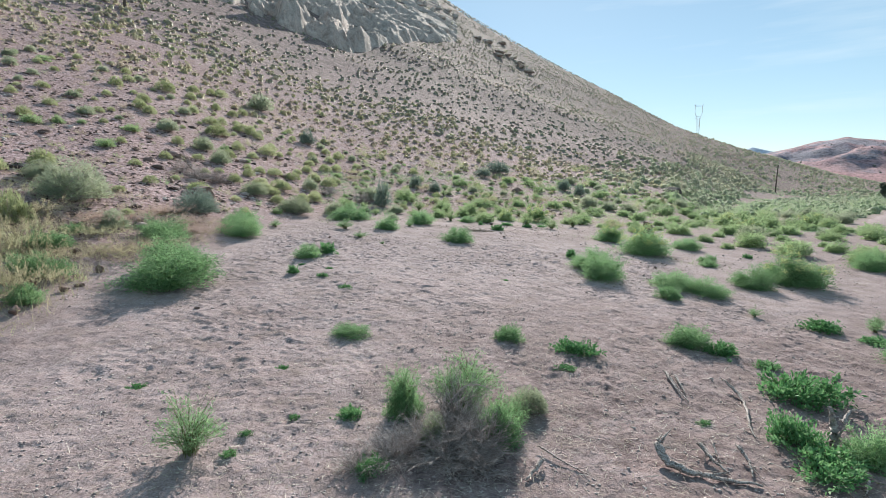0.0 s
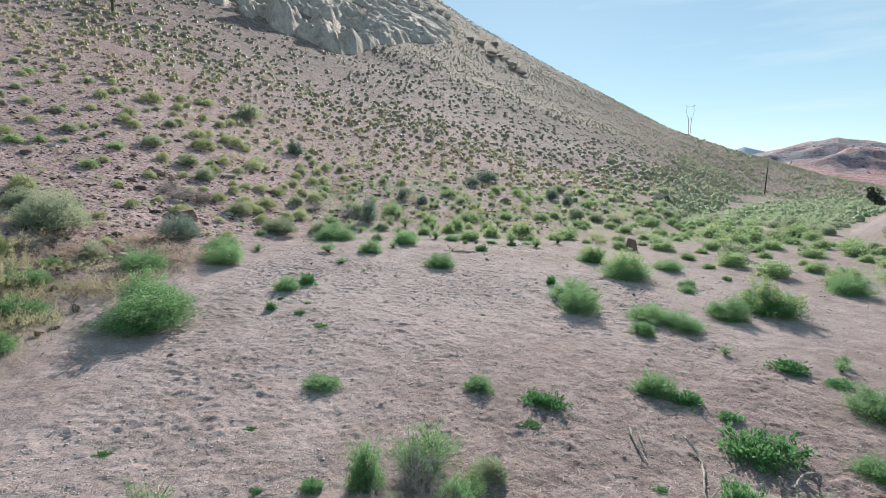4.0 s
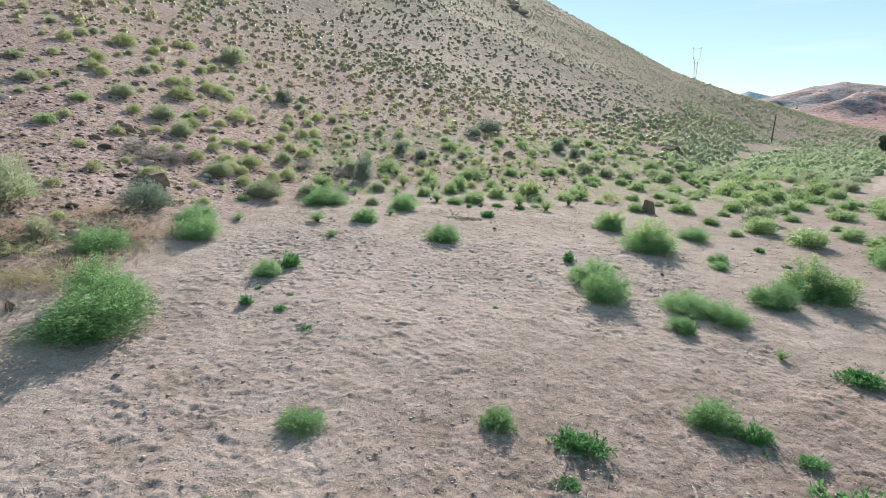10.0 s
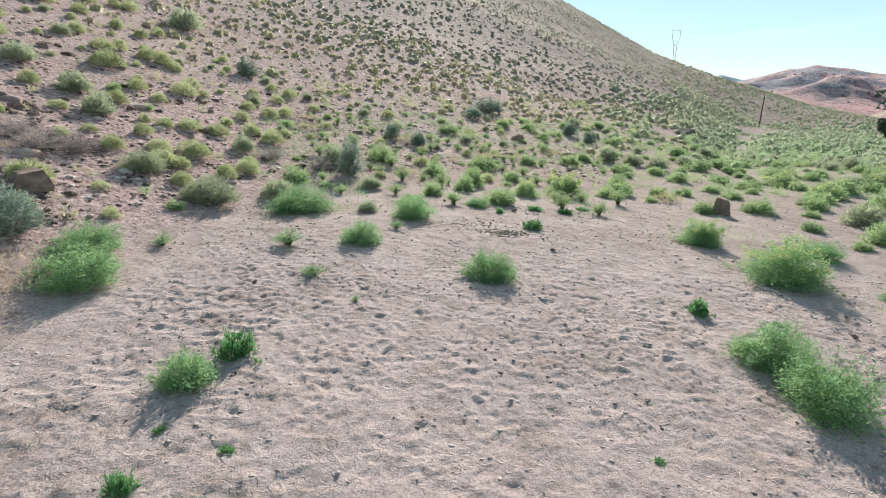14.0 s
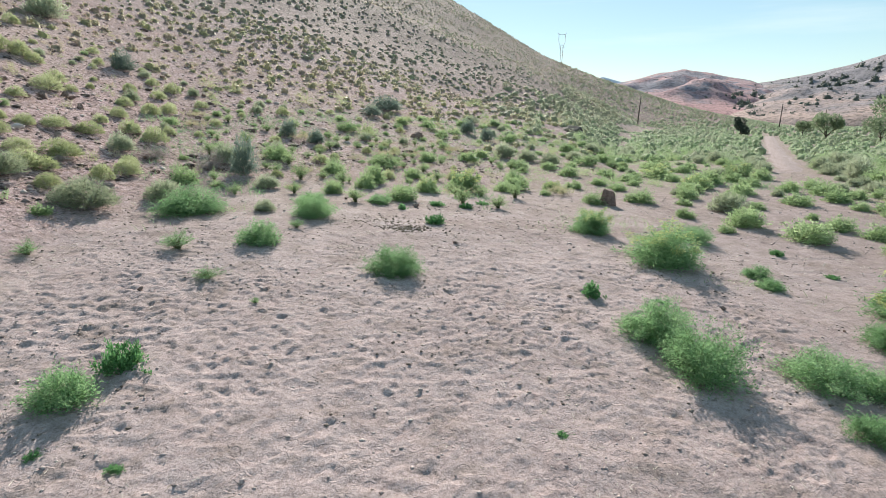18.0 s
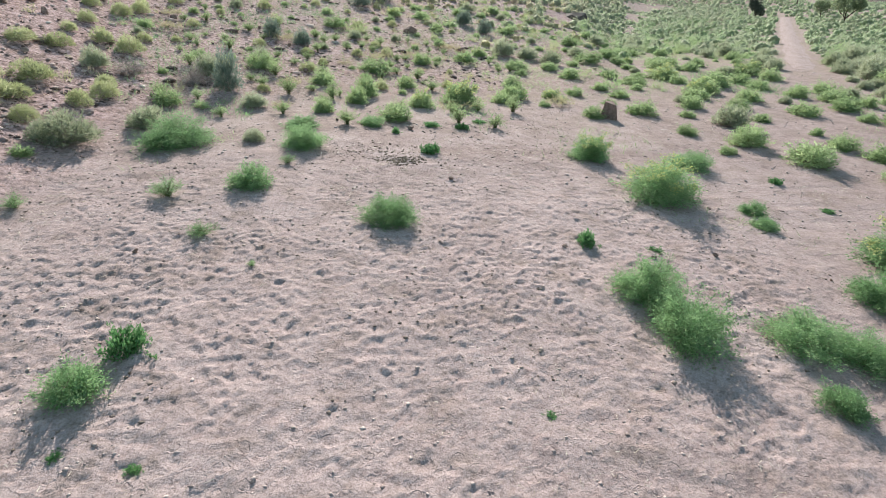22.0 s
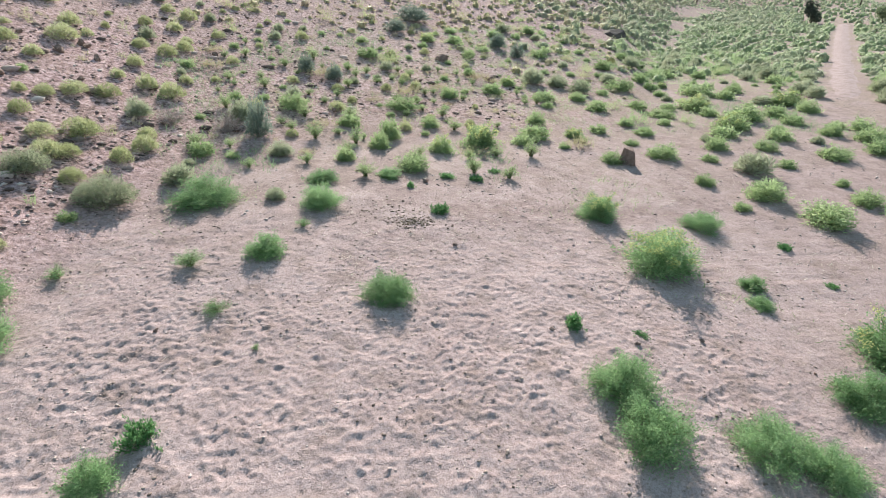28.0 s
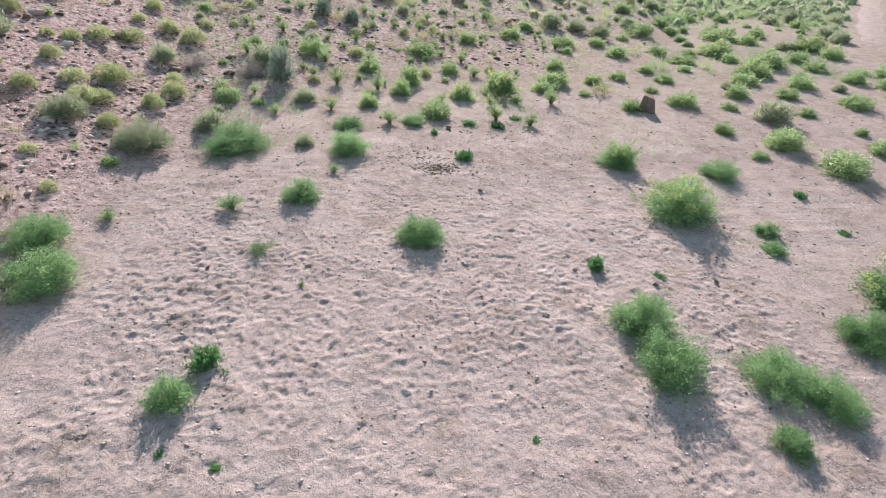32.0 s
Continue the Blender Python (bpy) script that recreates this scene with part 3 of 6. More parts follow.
def plant_meshes(kind, seed, few=1.0):
    """The part meshes of one plant 1 m wide, by kind: name, mesh, label. few: the share of leaves of a plant farther off."""
    wider = few**-0.5
    rng = np.random.default_rng(seed)
    high = {"green": 0.72, "flower": 0.70, "sage": 0.78, "tussock": 0.55, "wispy": 0.95, "leafy": 0.36, "dead": 0.65, "rust": 0.6, "pale": 0.6, "bluesage": 1.1}[kind]
    out = []
    if kind in ("green", "flower"):
        lines = fan(rng, 75, high, 88, 0.4, points=4, curl=1.25)
        out.append(("stalk", mesh_of("stalk", *tubes(lines, 0.0035), STEM), ""))
        masses = lobes(rng, 7, high * 0.82)
        masses = [(a * 1.05, b * 1.05, c * 0.86, d * rng.uniform(0.72, 1.12)) for a, b, c, d in masses]
        at, way = in_lobes(rng, masses, int(2700 * few), 0.55)
        more, to = along_lines(rng, lines, int(3500 * few), 0.35)
        at, way = np.concatenate([at + rng.normal(0, 0.025, at.shape), more + rng.normal(0, 0.034, more.shape)]), np.concatenate([way, to])
        at[:, 2] = np.abs(at[:, 2])
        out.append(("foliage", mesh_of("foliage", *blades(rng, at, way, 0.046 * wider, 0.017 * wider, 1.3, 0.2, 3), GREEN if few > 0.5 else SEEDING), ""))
        if kind == "flower":
            at, way = along_lines(rng, lines, int(1700 * few), 0.82)
            top = at[:, 2] > 0.35 * high
            at, way = at[top] + rng.normal(0, 0.025, (top.sum(), 3)), way[top]
            out.append(("bloom", mesh_of("bloom", *blades(rng, at, way, 0.026 * wider, 0.022 * wider, 1.5), PETAL), "pale yellow flowers"))
    elif kind in ("sage", "bluesage"):
        lines = fan(rng, 60, high, 80, 0.5, points=4, root=0.16)
        out.append(("branchwork", mesh_of("branchwork", *tubes(lines, 0.007), TWIG), ""))
        masses = lobes(rng, 7, high * 0.92)
        at, way = in_lobes(rng, masses, int(4200 * few), 0.4)
        more, to = along_lines(rng, lines, int(1600 * few), 0.4)
        at, way = np.concatenate([at, more]), np.concatenate([way, to])
        at[:, 2] = np.abs(at[:, 2]) + 0.03
        out.append(("foliage", mesh_of("foliage", *blades(rng, at, way, 0.07 * wider, 0.017 * wider, 0.9, 0.4, 3), SAGE if kind == "sage" else BLUE_SAGE), ""))
    elif kind == "tussock":
        lines = fan(rng, 40, high, 84, 0.25, points=4, root=0.2, curl=1.15)
        out.append(("stalk", mesh_of("stalk", *tubes(lines, 0.005), TWIG), ""))
        at, way = in_lobes(rng, lobes(rng, 4, high * 0.95), int(4600 * few), 0.3)
        out.append(("foliage", mesh_of("foliage", *blades(rng, at, way, 0.055 * wider, 0.014 * wider, 0.8, 0.3, 3), OLIVE), ""))
    elif kind == "wispy":
        lines = fan(rng, 70, high, 52, 0.5, points=7, root=0.06, curl=1.5)
        out.append(("stalk", mesh_of("stalk", *tubes(lines, 0.005), STEM), ""))
        at, way = along_lines(rng, lines, int(2300 * few), 0.3)
        at = at + rng.normal(0, 0.03, at.shape)
        at[:, 2] = np.abs(at[:, 2])
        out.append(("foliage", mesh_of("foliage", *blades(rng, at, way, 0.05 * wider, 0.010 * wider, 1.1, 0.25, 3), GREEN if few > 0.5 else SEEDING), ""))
    elif kind == "leafy":
        lines = fan(rng, 46, high, 88, 0.3, root=0.25, curl=1.1)
        out.append(("stalk", mesh_of("stalk", *tubes(lines, 0.006), STEM), ""))
        more, to = along_lines(rng, lines, int(1100 * few), 0.3)
        at, way = in_lobes(rng, lobes(rng, 6, high * 0.7), int(700 * few), 0.6)
        at, way = np.concatenate([at, more + rng.normal(0, 0.02, more.shape)]), np.concatenate([way, to])
        at[:, 2] = np.abs(at[:, 2]) + 0.01
        out.append(("foliage", mesh_of("foliage", *blades(rng, at, way, 0.065 * wider, 0.03 * wider, 1.0, 0.2), LUSH), ""))
    elif kind in ("rust", "pale"):
        lines = fan(rng, int(160 * wider**-1), high, 60, 0.3, points=3, root=0.7, curl=1.2)
        out.append(("stalk", mesh_of("stalk", *tubes(lines, 0.003), STRAW if kind == "rust" else PALE_GRASS), ""))
        at, way = along_lines(rng, lines, int(3800 * few), 0.35)
        at = at + rng.normal(0, 0.015, at.shape)
        out.append(("chaff", mesh_of("chaff", *blades(rng, at, way, 0.045 * wider, 0.010 * wider, 0.7, 0.25, 3), RUST if kind == "rust" else PALE_GRASS), ""))
    else:
        lines = fan(rng, 110, high, 86, 0.5, points=5, root=0.14)
        v, f = tubes(lines, 0.0055)
        at, way = along_lines(rng, lines, 900, 0.25)
        d = unit(way + 0.8 * unit(rng.normal(0, 1, at.shape)))
        t = np.linspace(0, 1, 3)[None, :, None]
        small = at[:, None] + d[:, None] * t * rng.uniform(0.05, 0.2, len(at))[:, None, None] + rng.normal(0, 0.01, (len(at), 3, 3)) * t
        small[..., 2] = np.abs(small[..., 2])
        v2, f2 = tubes(small, 0.0024)
        out.append(("branchwork", mesh_of("branchwork", v, f, TWIG), ""))
        out.append(("brushwood", mesh_of("brushwood", v2, f2, TWIG), ""))
    return high, out


PLANTS = {}
WORDS = {
    "green": ("green_bush", "soft feathery bright green bush on sandy ground", "bush"),
    "flower": ("flowering_bush", "green bush with pale yellow flowers on sand", "bush"),
    "sage": ("sagebrush", "dense grey-green sagebrush on stony ground", "shrub"),
    "bluesage": ("sagebrush", "upright dark blue-green sagebrush at the foot of the slope", "shrub"),
    "tussock": ("rabbitbrush", "rounded yellow-green shrub on the pink stony slope", "shrub"),
    "wispy": ("tall_weed", "thin wispy pale green weed on sand", "weed"),
    "leafy": ("leafy_weed", "low dark green broad-leaved weed on the ground", "weed"),
    "dead": ("dead_shrub", "dry grey leafless shrub of tangled twigs", "shrub"),
    "pale": ("dry_grass_patch", "pale yellow-green wispy grass patch beside the sand", "grass"),
    "rust": ("dry_grass_patch", "dry reddish grass patch beside the slope", "grass"),
}


def plant(kind, x, y, wide, tall, seed, label="", group="", few=0.0):
    """One plant at a place of the ground, wide and tall in metres."""
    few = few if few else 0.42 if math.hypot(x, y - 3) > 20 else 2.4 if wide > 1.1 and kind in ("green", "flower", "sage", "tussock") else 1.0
    key = (kind, seed % 5, few)
    if key not in PLANTS:
        PLANTS[key] = plant_meshes(kind, 100 + 7 * (seed % 5) + sum(map(ord, kind)), few)
    high, pieces = PLANTS[key]
    name, words, category = WORDS[kind]
    ob = new(name)
    ob.empty_display_size = 0.1
    ob.matrix_basis = Matrix.LocRotScale((x, y, on_ground(x, y) - 0.015), Euler((0, 0, (seed * 2.399) % 6.283)), (wide, wide, tall * (0.8 if kind == "tussock" else 0.92) / high))
    for piece, me, note in pieces:
        part(piece, me, ob, note, "stuff" if piece in ("bloom", "chaff") or kind in ("rust", "pale") else "")
    return tagged(ob, label or words, category, group)


def plants(kind, rows, group=""):
    for n, (x, y, wide, tall) in enumerate(rows):
        plant(kind, x, y, wide, tall, int(x * 31 + y * 17) + n, group=group)


# the flat, from the near edge outwards
plants("green", [
    (-5.1, 10.3, 2.3, 1.05), (-7.07, 13.5, 1.6, 0.75), (-1.38, 7.82, 0.75, 0.28), (0.99, 8.0, 0.56, 0.38), (3.86, 8.29, 0.82, 0.5),
    (-5.75, 15.5, 1.5, 0.8), (-6.15, 16.5, 1.4, 0.7), (-6.86, 8.73, 0.7, 0.5), (4.23, 5.06, 0.7, 0.6), (13.63, 16.96, 1.6, 1.0), (7.85, 15.87, 0.65, 0.33),
    (-3.26, 12.84, 0.75, 0.5), (3.85, 13.8, 1.35, 0.75), (3.75, 12.8, 1.4, 0.9), (5.4, 12.5, 1.4, 0.6), (5.98, 12.08, 1.15, 0.58),
    (4.83, 11.39, 0.68, 0.45), (7.72, 13.2, 1.3, 0.8), (8.79, 19.38, 1.23, 0.7)], "bushes on the flat")
plants("green", [
    (8.19, 16.54, 0.71, 0.37), (-1.85, 18.06, 1.0, 0.6), (0.43, 16.38, 1.15, 0.7), (0.9, 25.47, 0.86, 0.8), (1.81, 23.39, 1.37, 0.6),
    (7.68, 29.53, 1.05, 0.73), (8.77, 24.61, 0.88, 0.6), (11.06, 25.25, 1.36, 0.75), (13.83, 26.23, 1.16, 0.72), (12.2, 21.22, 1.41, 0.92),
    (12.79, 19.5, 1.73, 0.83), (15.1, 20.62, 1.1, 0.7), (15.4, 19.43, 1.28, 0.74), (10.94, 22.53, 0.86, 0.46), (10.86, 20.53, 0.61, 0.36),
    (17.86, 24.77, 1.39, 0.76), (20.12, 25.1, 1.49, 0.82), (13.98, 17.81, 1.2, 0.81), (15.9, 26.04, 1.06, 0.61), (1.0, 22.6, 0.82, 0.42),
    (-0.2, 24.14, 0.71, 0.66), (14.59, 31.51, 1.5, 0.57)], "bushes on the flat")
plants("green", [(-0.81, 20.49, 1.23, 0.8), (-3.6, 20.94, 2.0, 0.85), (-5.75, 11.3, 1.6, 1.1)], "bushes on the flat")
plants("green", [(7.3, 7.95, 1.25, 0.75), (5.8, 6.2, 0.75, 0.42)], "bushes on the flat")
plants("flower", [(6.6, 17.55, 2.2, 1.15), (9.2, 13.9, 2.1, 1.15), (6.2, 20.0, 1.25, 0.9), (4.47, 26.05, 1.62, 1.1)], "bushes on the flat")
plants("wispy", [(-2.27, 4.6, 0.85, 0.75), (-3.2, 17.66, 0.85, 0.5), (-2.49, 16.13, 0.74, 0.3)])
plants("leafy", [
    (1.89, 7.64, 0.71, 0.24), (4.25, 7.99, 0.44, 0.26), (6.99, 9.74, 0.75, 0.26), (7.47, 9.16, 0.62, 0.14), (4.67, 7.56, 0.38, 0.13),
    (4.53, 6.56, 1.05, 0.4), (3.65, 5.4, 0.62, 0.36), (3.66, 4.9, 0.85, 0.25), (-0.63, 4.4, 0.35, 0.18), (-0.96, 5.38, 0.31, 0.14),
    (-2.9, 13.45, 0.5, 0.35), (3.66, 15.38, 0.4, 0.28), (2.03, 20.08, 0.5, 0.28), (-3.17, 11.31, 0.25, 0.22)], "low weeds")
# the clump at the near edge: a dead shrub with green shoots through it
plants("dead", [(0.05, 4.75, 1.1, 0.55), (0.15, 5.2, 0.95, 0.8), (0.35, 4.8, 0.85, 0.65), (-0.42, 4.62, 0.95, 0.42), (-0.2, 4.9, 0.8, 0.5), (0.3, 4.55, 0.8, 0.4), (-0.75, 4.45, 0.6, 0.25)])
plants("wispy", [(-0.42, 5.5, 0.62, 0.8), (0.52, 5.0, 0.68, 0.72), (0.2, 5.45, 0.8, 0.8), (0.72, 5.3, 0.5, 0.5), (-0.3, 5.3, 0.45, 0.5), (0.3, 5.8, 1.0, 0.8), (0.05, 5.7, 0.7, 0.7)], "shoots in the dead shrub")
plants("green", [(-0.42, 5.48, 0.5, 0.62), (0.55, 4.98, 0.5, 0.6)], "shoots in the dead shrub")
plants("sage", [(-0.11, 4.85, 0.3, 0.42), (0.91, 5.7, 0.55, 0.32)], "shoots in the dead shrub")
# the foot of the slope
plants("bluesage", [(-7.46, 16.46, 1.5, 0.94), (-2.88, 25.8, 0.85, 1.6), (-1.69, 33.26, 0.76, 1.01), (-0.51, 32.9, 0.9, 0.85), (9.57, 43.27, 1.25, 1.14),
                    (10.44, 41.58, 0.98, 1.1), (-9.46, 38.35, 1.27, 1.29), (4.6, 46.24, 2.5, 1.3), (3.15, 42.96, 1.47, 0.88)], "sagebrush")
plants("sage", [
    (-9.79, 14.37, 2.1, 1.3), (-11.32, 15.4, 1.37, 0.63), (-5.52, 20.4, 1.5, 0.8), (-1.94, 20.86, 0.61, 0.35), (-6.28, 25.7, 0.85, 0.68),
    (9.82, 36.56, 1.46, 0.97), (-9.88, 24.23, 1.06, 0.8), (-11.14, 25.42, 1.11, 0.75), (-13.13, 26.26, 1.29, 0.7), (-7.32, 21.0, 1.1, 0.6),
    (-14.31, 43.18, 2.2, 1.5), (-2.1, 24.44, 0.88, 0.48), (-8.03, 13.24, 0.77, 0.55), (-3.5, 27.2, 1.2, 0.8)], "sagebrush")
plants("tussock", [
    (-6.44, 21.08, 0.81, 0.44), (-6.92, 22.18, 0.84, 0.42), (-5.59, 23.57, 0.82, 0.52), (-7.08, 23.53, 1.29, 0.58), (-7.24, 21.9, 0.9, 0.55),
    (-5.86, 22.59, 0.71, 0.5), (-7.7, 22.8, 0.8, 0.45), (-7.31, 26.54, 1.0, 0.51), (-9.69, 30.07, 1.4, 0.7), (-7.46, 29.87, 0.78, 0.52),
    (-6.91, 31.99, 0.9, 0.57), (-7.81, 32.01, 0.85, 0.47), (-6.51, 33.1, 0.88, 0.54), (-8.05, 26.03, 1.0, 0.47), (-8.49, 25.3, 0.7, 0.43)], "slope shrubs")
plants("tussock", [
    (-16.09, 29.68, 0.95, 0.68), (-17.31, 34.61, 1.5, 0.9), (-17.5, 38.94, 1.04, 0.68), (-14.83, 27.87, 0.93, 0.56), (-15.42, 28.01, 0.89, 0.65),
    (-16.35, 35.89, 1.01, 0.61), (-17.09, 40.8, 1.01, 0.65), (-14.86, 36.16, 0.8, 0.6), (-16.73, 41.67, 1.11, 0.7), (-13.86, 36.4, 0.86, 0.6),
    (-13.95, 38.28, 0.91, 0.62), (-12.19, 29.56, 1.4, 0.85), (-13.33, 31.56, 1.1, 0.6), (-13.1, 32.5, 0.81, 0.6), (-12.16, 33.0, 1.1, 0.7), (-11.68, 33.3, 1.05, 0.75)], "slope shrubs")
plants("tussock", [
    (-11.18, 33.23, 0.9, 0.55), (-8.49, 23.78, 0.6, 0.45), (-11.91, 24.67, 0.68, 0.5), (-10.12, 25.92, 0.77, 0.55), (-8.37, 21.85, 0.7, 0.5),
    (-8.99, 25.0, 0.48, 0.36), (-8.35, 34.85, 0.71, 0.5), (-5.73, 24.3, 0.74, 0.43), (-9.63, 12.05, 0.95, 1.0), (-10.6, 28.2, 0.9, 0.5)], "slope shrubs")
plants("green", [
    (1.31, 26.56, 0.99, 1.0), (-1.99, 28.79, 1.31, 0.8), (1.16, 37.07, 1.5, 0.7), (7.01, 39.82, 1.0, 0.7), (11.24, 33.82, 1.2, 0.55), (4.5, 32.36, 1.05, 0.75),
    (2.13, 29.99, 1.6, 0.7), (18.45, 30.65, 2.2, 1.0), (14.91, 36.5, 2.2, 0.85), (21.09, 43.07, 2.4, 0.95), (19.78, 36.69, 2.4, 0.95), (-0.85, 22.27, 1.07, 0.46),
    (-7.49, 9.99, 1.2, 0.6), (-8.49, 12.39, 0.68, 0.32), (-8.25, 11.39, 1.1, 0.45), (0.0, 27.6, 1.0, 0.7), (3.0, 28.1, 0.9, 0.6)], "bushes on the flat")
plants("flower", [(16.6, 29.2, 2.0, 0.9), (23.0, 33.5, 2.2, 1.0), (17.3, 33.2, 2.2, 0.9), (2.9, 25.2, 1.0, 0.8)], "bushes on the flat")
plants("dead", [(-3.86, 25.98, 1.18, 1.0), (-5.45, 25.81, 1.19, 0.6), (-9.2, 20.4, 1.7, 0.75), (-8.7, 20.9, 1.3, 0.7), (-9.9, 20.8, 1.2, 0.6)])
plants("rust", [(-7.2, 15.0, 1.1, 0.45), (-6.75, 14.6, 1.0, 0.4), (-7.9, 15.2, 1.1, 0.4), (-6.9, 12.6, 1.1, 0.35), (-8.6, 13.2, 1.4, 0.4)])
plants("pale", [(-7.2, 11.6, 1.2, 0.4), (-7.9, 10.6, 1.2, 0.5), (-9.2, 11.2, 1.4, 0.6), (-7.4, 9.0, 1.2, 0.75), (-8.6, 10.3, 1.3, 0.8), (-8.1, 12.4, 1.2, 0.4), (-9.8, 12.6, 1.3, 0.6), (-7.6, 8.1, 1.2, 0.7)])
plants("leafy", [
    (-2.01, 6.55, 0.19, 0.07), (-3.49, 5.93, 0.26, 0.08), (-1.89, 4.94, 0.15, 0.06), (-1.93, 4.63, 0.17, 0.06), (-2.51, 11.09, 0.29, 0.1), (-1.92, 10.42, 0.33, 0.08),
    (2.87, 5.72, 0.2, 0.06), (1.63, 7.0, 0.31, 0.07), (-1.53, 5.32, 0.12, 0.08), (4.8, 15.07, 0.31, 0.06), (1.38, 11.79, 0.17, 0.05), (-2.51, 11.78, 0.17, 0.06),
    (-3.18, 12.06, 0.18, 0.06), (2.66, 22.65, 0.5, 0.17), (3.5, 22.49, 0.5, 0.2), (4.25, 23.28, 0.47, 0.12), (10.32, 18.18, 0.4, 0.2), (10.09, 16.46, 0.32, 0.11), (1.51, 21.81, 0.26, 0.19)], "low weeds")
plants("wispy", [(6.16, 10.49, 0.41, 0.3), (8.1, 9.9, 0.5, 0.38), (8.35, 10.2, 0.42, 0.4), (-1.7, 15.06, 0.2, 0.15), (-5.4, 17.4, 0.6, 0.35), (-1.2, 19.3, 0.5, 0.3), (-6.9, 8.78, 0.64, 0.45), (-7.6, 9.6, 0.8, 0.8), (-7.1, 8.3, 0.7, 0.6), (-8.2, 10.9, 0.9, 0.8)])


# rounded shrubs scattered over the lower slope, thinner towards the sand
def build_slope_shrubs():
    rng = np.random.default_rng(31)
    taken = [tuple(o.location[:2]) for o in scene.objects if o.type == "EMPTY"]
    made = 0
    while made < 270:
        r, a = math.sqrt(rng.uniform(11**2, 41**2)), radians(rng.uniform(-58, 10))
        x, y = r * math.sin(a), r * math.cos(a)
        if float(slope_share(np.array(x), np.array(y))[0]) < 0.004 or float(trampled(np.array(x), np.array(y))) > 0.02:
            continue
        if min(math.hypot(x - p, y - q) for p, q in taken) < 0.85:
            continue
        dry = rng.random() + 0.5 * (float(layers(np.array(x), np.array(y), 0.12, 91, 2)) - 0.5) - 0.012 * (x + 10)
        kind = "tussock" if dry > 0.42 else "sage" if dry > 0.2 else "green"
        wide = 0.4 + 0.55 * rng.random() ** 1.8
        plant(kind, x, y, wide, wide * rng.uniform(0.5, 0.72), int(rng.integers(0, 1000)), group="slope shrubs", few=0.2)
        taken.append((x, y))
        made += 1


build_slope_shrubs()


def climbed(x, y):
    """Metres risen from the foot of the hillside."""
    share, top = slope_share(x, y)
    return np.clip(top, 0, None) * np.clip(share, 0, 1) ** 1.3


# the line of the track
ROAD_LINE = [(23.6, 29.8), (26.2, 32.8), (29.6, 36.7), (39.1, 47.0), (53.7, 62.5), (65.0, 74.4), (80.0, 90.0)]


def from_road(x, y):
    """Distance to the middle of the track, on arrays."""
    best = np.full(np.shape(x), 1e9)
    for (ax, ay), (bx, by) in zip(ROAD_LINE, ROAD_LINE[1:]):
        t = np.clip(((x - ax) * (bx - ax) + (y - ay) * (by - ay)) / ((bx - ax) ** 2 + (by - ay) ** 2), 0, 1)
        best = np.minimum(best, np.hypot(x - ax - t * (bx - ax), y - ay - t * (by - ay)))
    return best


# bushes that stand apart on the flat beside and before the track
def build_flat_bushes():
    rng = np.random.default_rng(37)
    taken = [tuple(o.location[:2]) for o in scene.objects if o.type == "EMPTY"]
    made = 0
    while made < 230:
        r, a = math.sqrt(rng.uniform(27**2, 58**2)), radians(rng.uniform(2, 58))
        x, y = r * math.sin(a), r * math.cos(a)
        if x < 4 or float(from_road(np.array(x), np.array(y))) < 1.7 or float(climbed(np.array(x), np.array(y))) > 2.5 or math.hypot(x - 22, y - 53) < 2.6:
            continue
        if min(math.hypot(x - p, y - q) for p, q in taken) < 1.25 or rng.random() > 0.25 + (r - 27) / 26:
            continue
        grey = rng.random() - 0.006 * (r - 40) - 0.01 * (x - 20)
        kind = "green" if grey > 0.42 else "flower" if grey > 0.36 else "sage"
        wide = 0.55 + 0.9 * rng.random() ** 1.5
        plant(kind, x, y, wide, wide * rng.uniform(0.45, 0.65), int(rng.integers(0, 1000)), group="bushes on the flat", few=0.25)
        taken.append((x, y))
        made += 1


build_flat_bushes()


# thin upright weeds and a few drying tufts between the bushes behind the sand
def build_weeds():
    rng = np.random.default_rng(43)
    taken = [tuple(o.location[:2]) for o in scene.objects if o.type == "EMPTY"]
    made = 0
    while made < 95:
        x, y = rng.uniform(-6, 9), rng.uniform(22.5, 37)
        if min(math.hypot(x - p, y - q) for p, q in taken) < 0.55 or rng.random() > 0.3 + 0.05 * (y - 22) - 0.05 * max(x - 2, 0) or layers(np.array(x), np.array(y), 0.3, 59, 3) < 0.42:
            continue
        wide = rng.uniform(0.35, 0.9)
        if rng.random() < 0.85:
            plant("wispy", x, y, wide, wide * rng.uniform(0.6, 1.0), int(rng.integers(0, 1000)), "thin upright pale green weed between bushes", "weeds on the flat", few=0.3)
        else:
            plant("pale", x, y, wide, wide * rng.uniform(0.4, 0.7), int(rng.integers(0, 1000)), "low pale tuft of drying grass between bushes", "weeds on the flat", few=0.25)
        taken.append((x, y))
        made += 1


build_weeds()


# ---- scrub too many to count: hillside and valley ----
TAKEN = np.array([o.location[:2] for o in scene.objects if o.type == "EMPTY"])




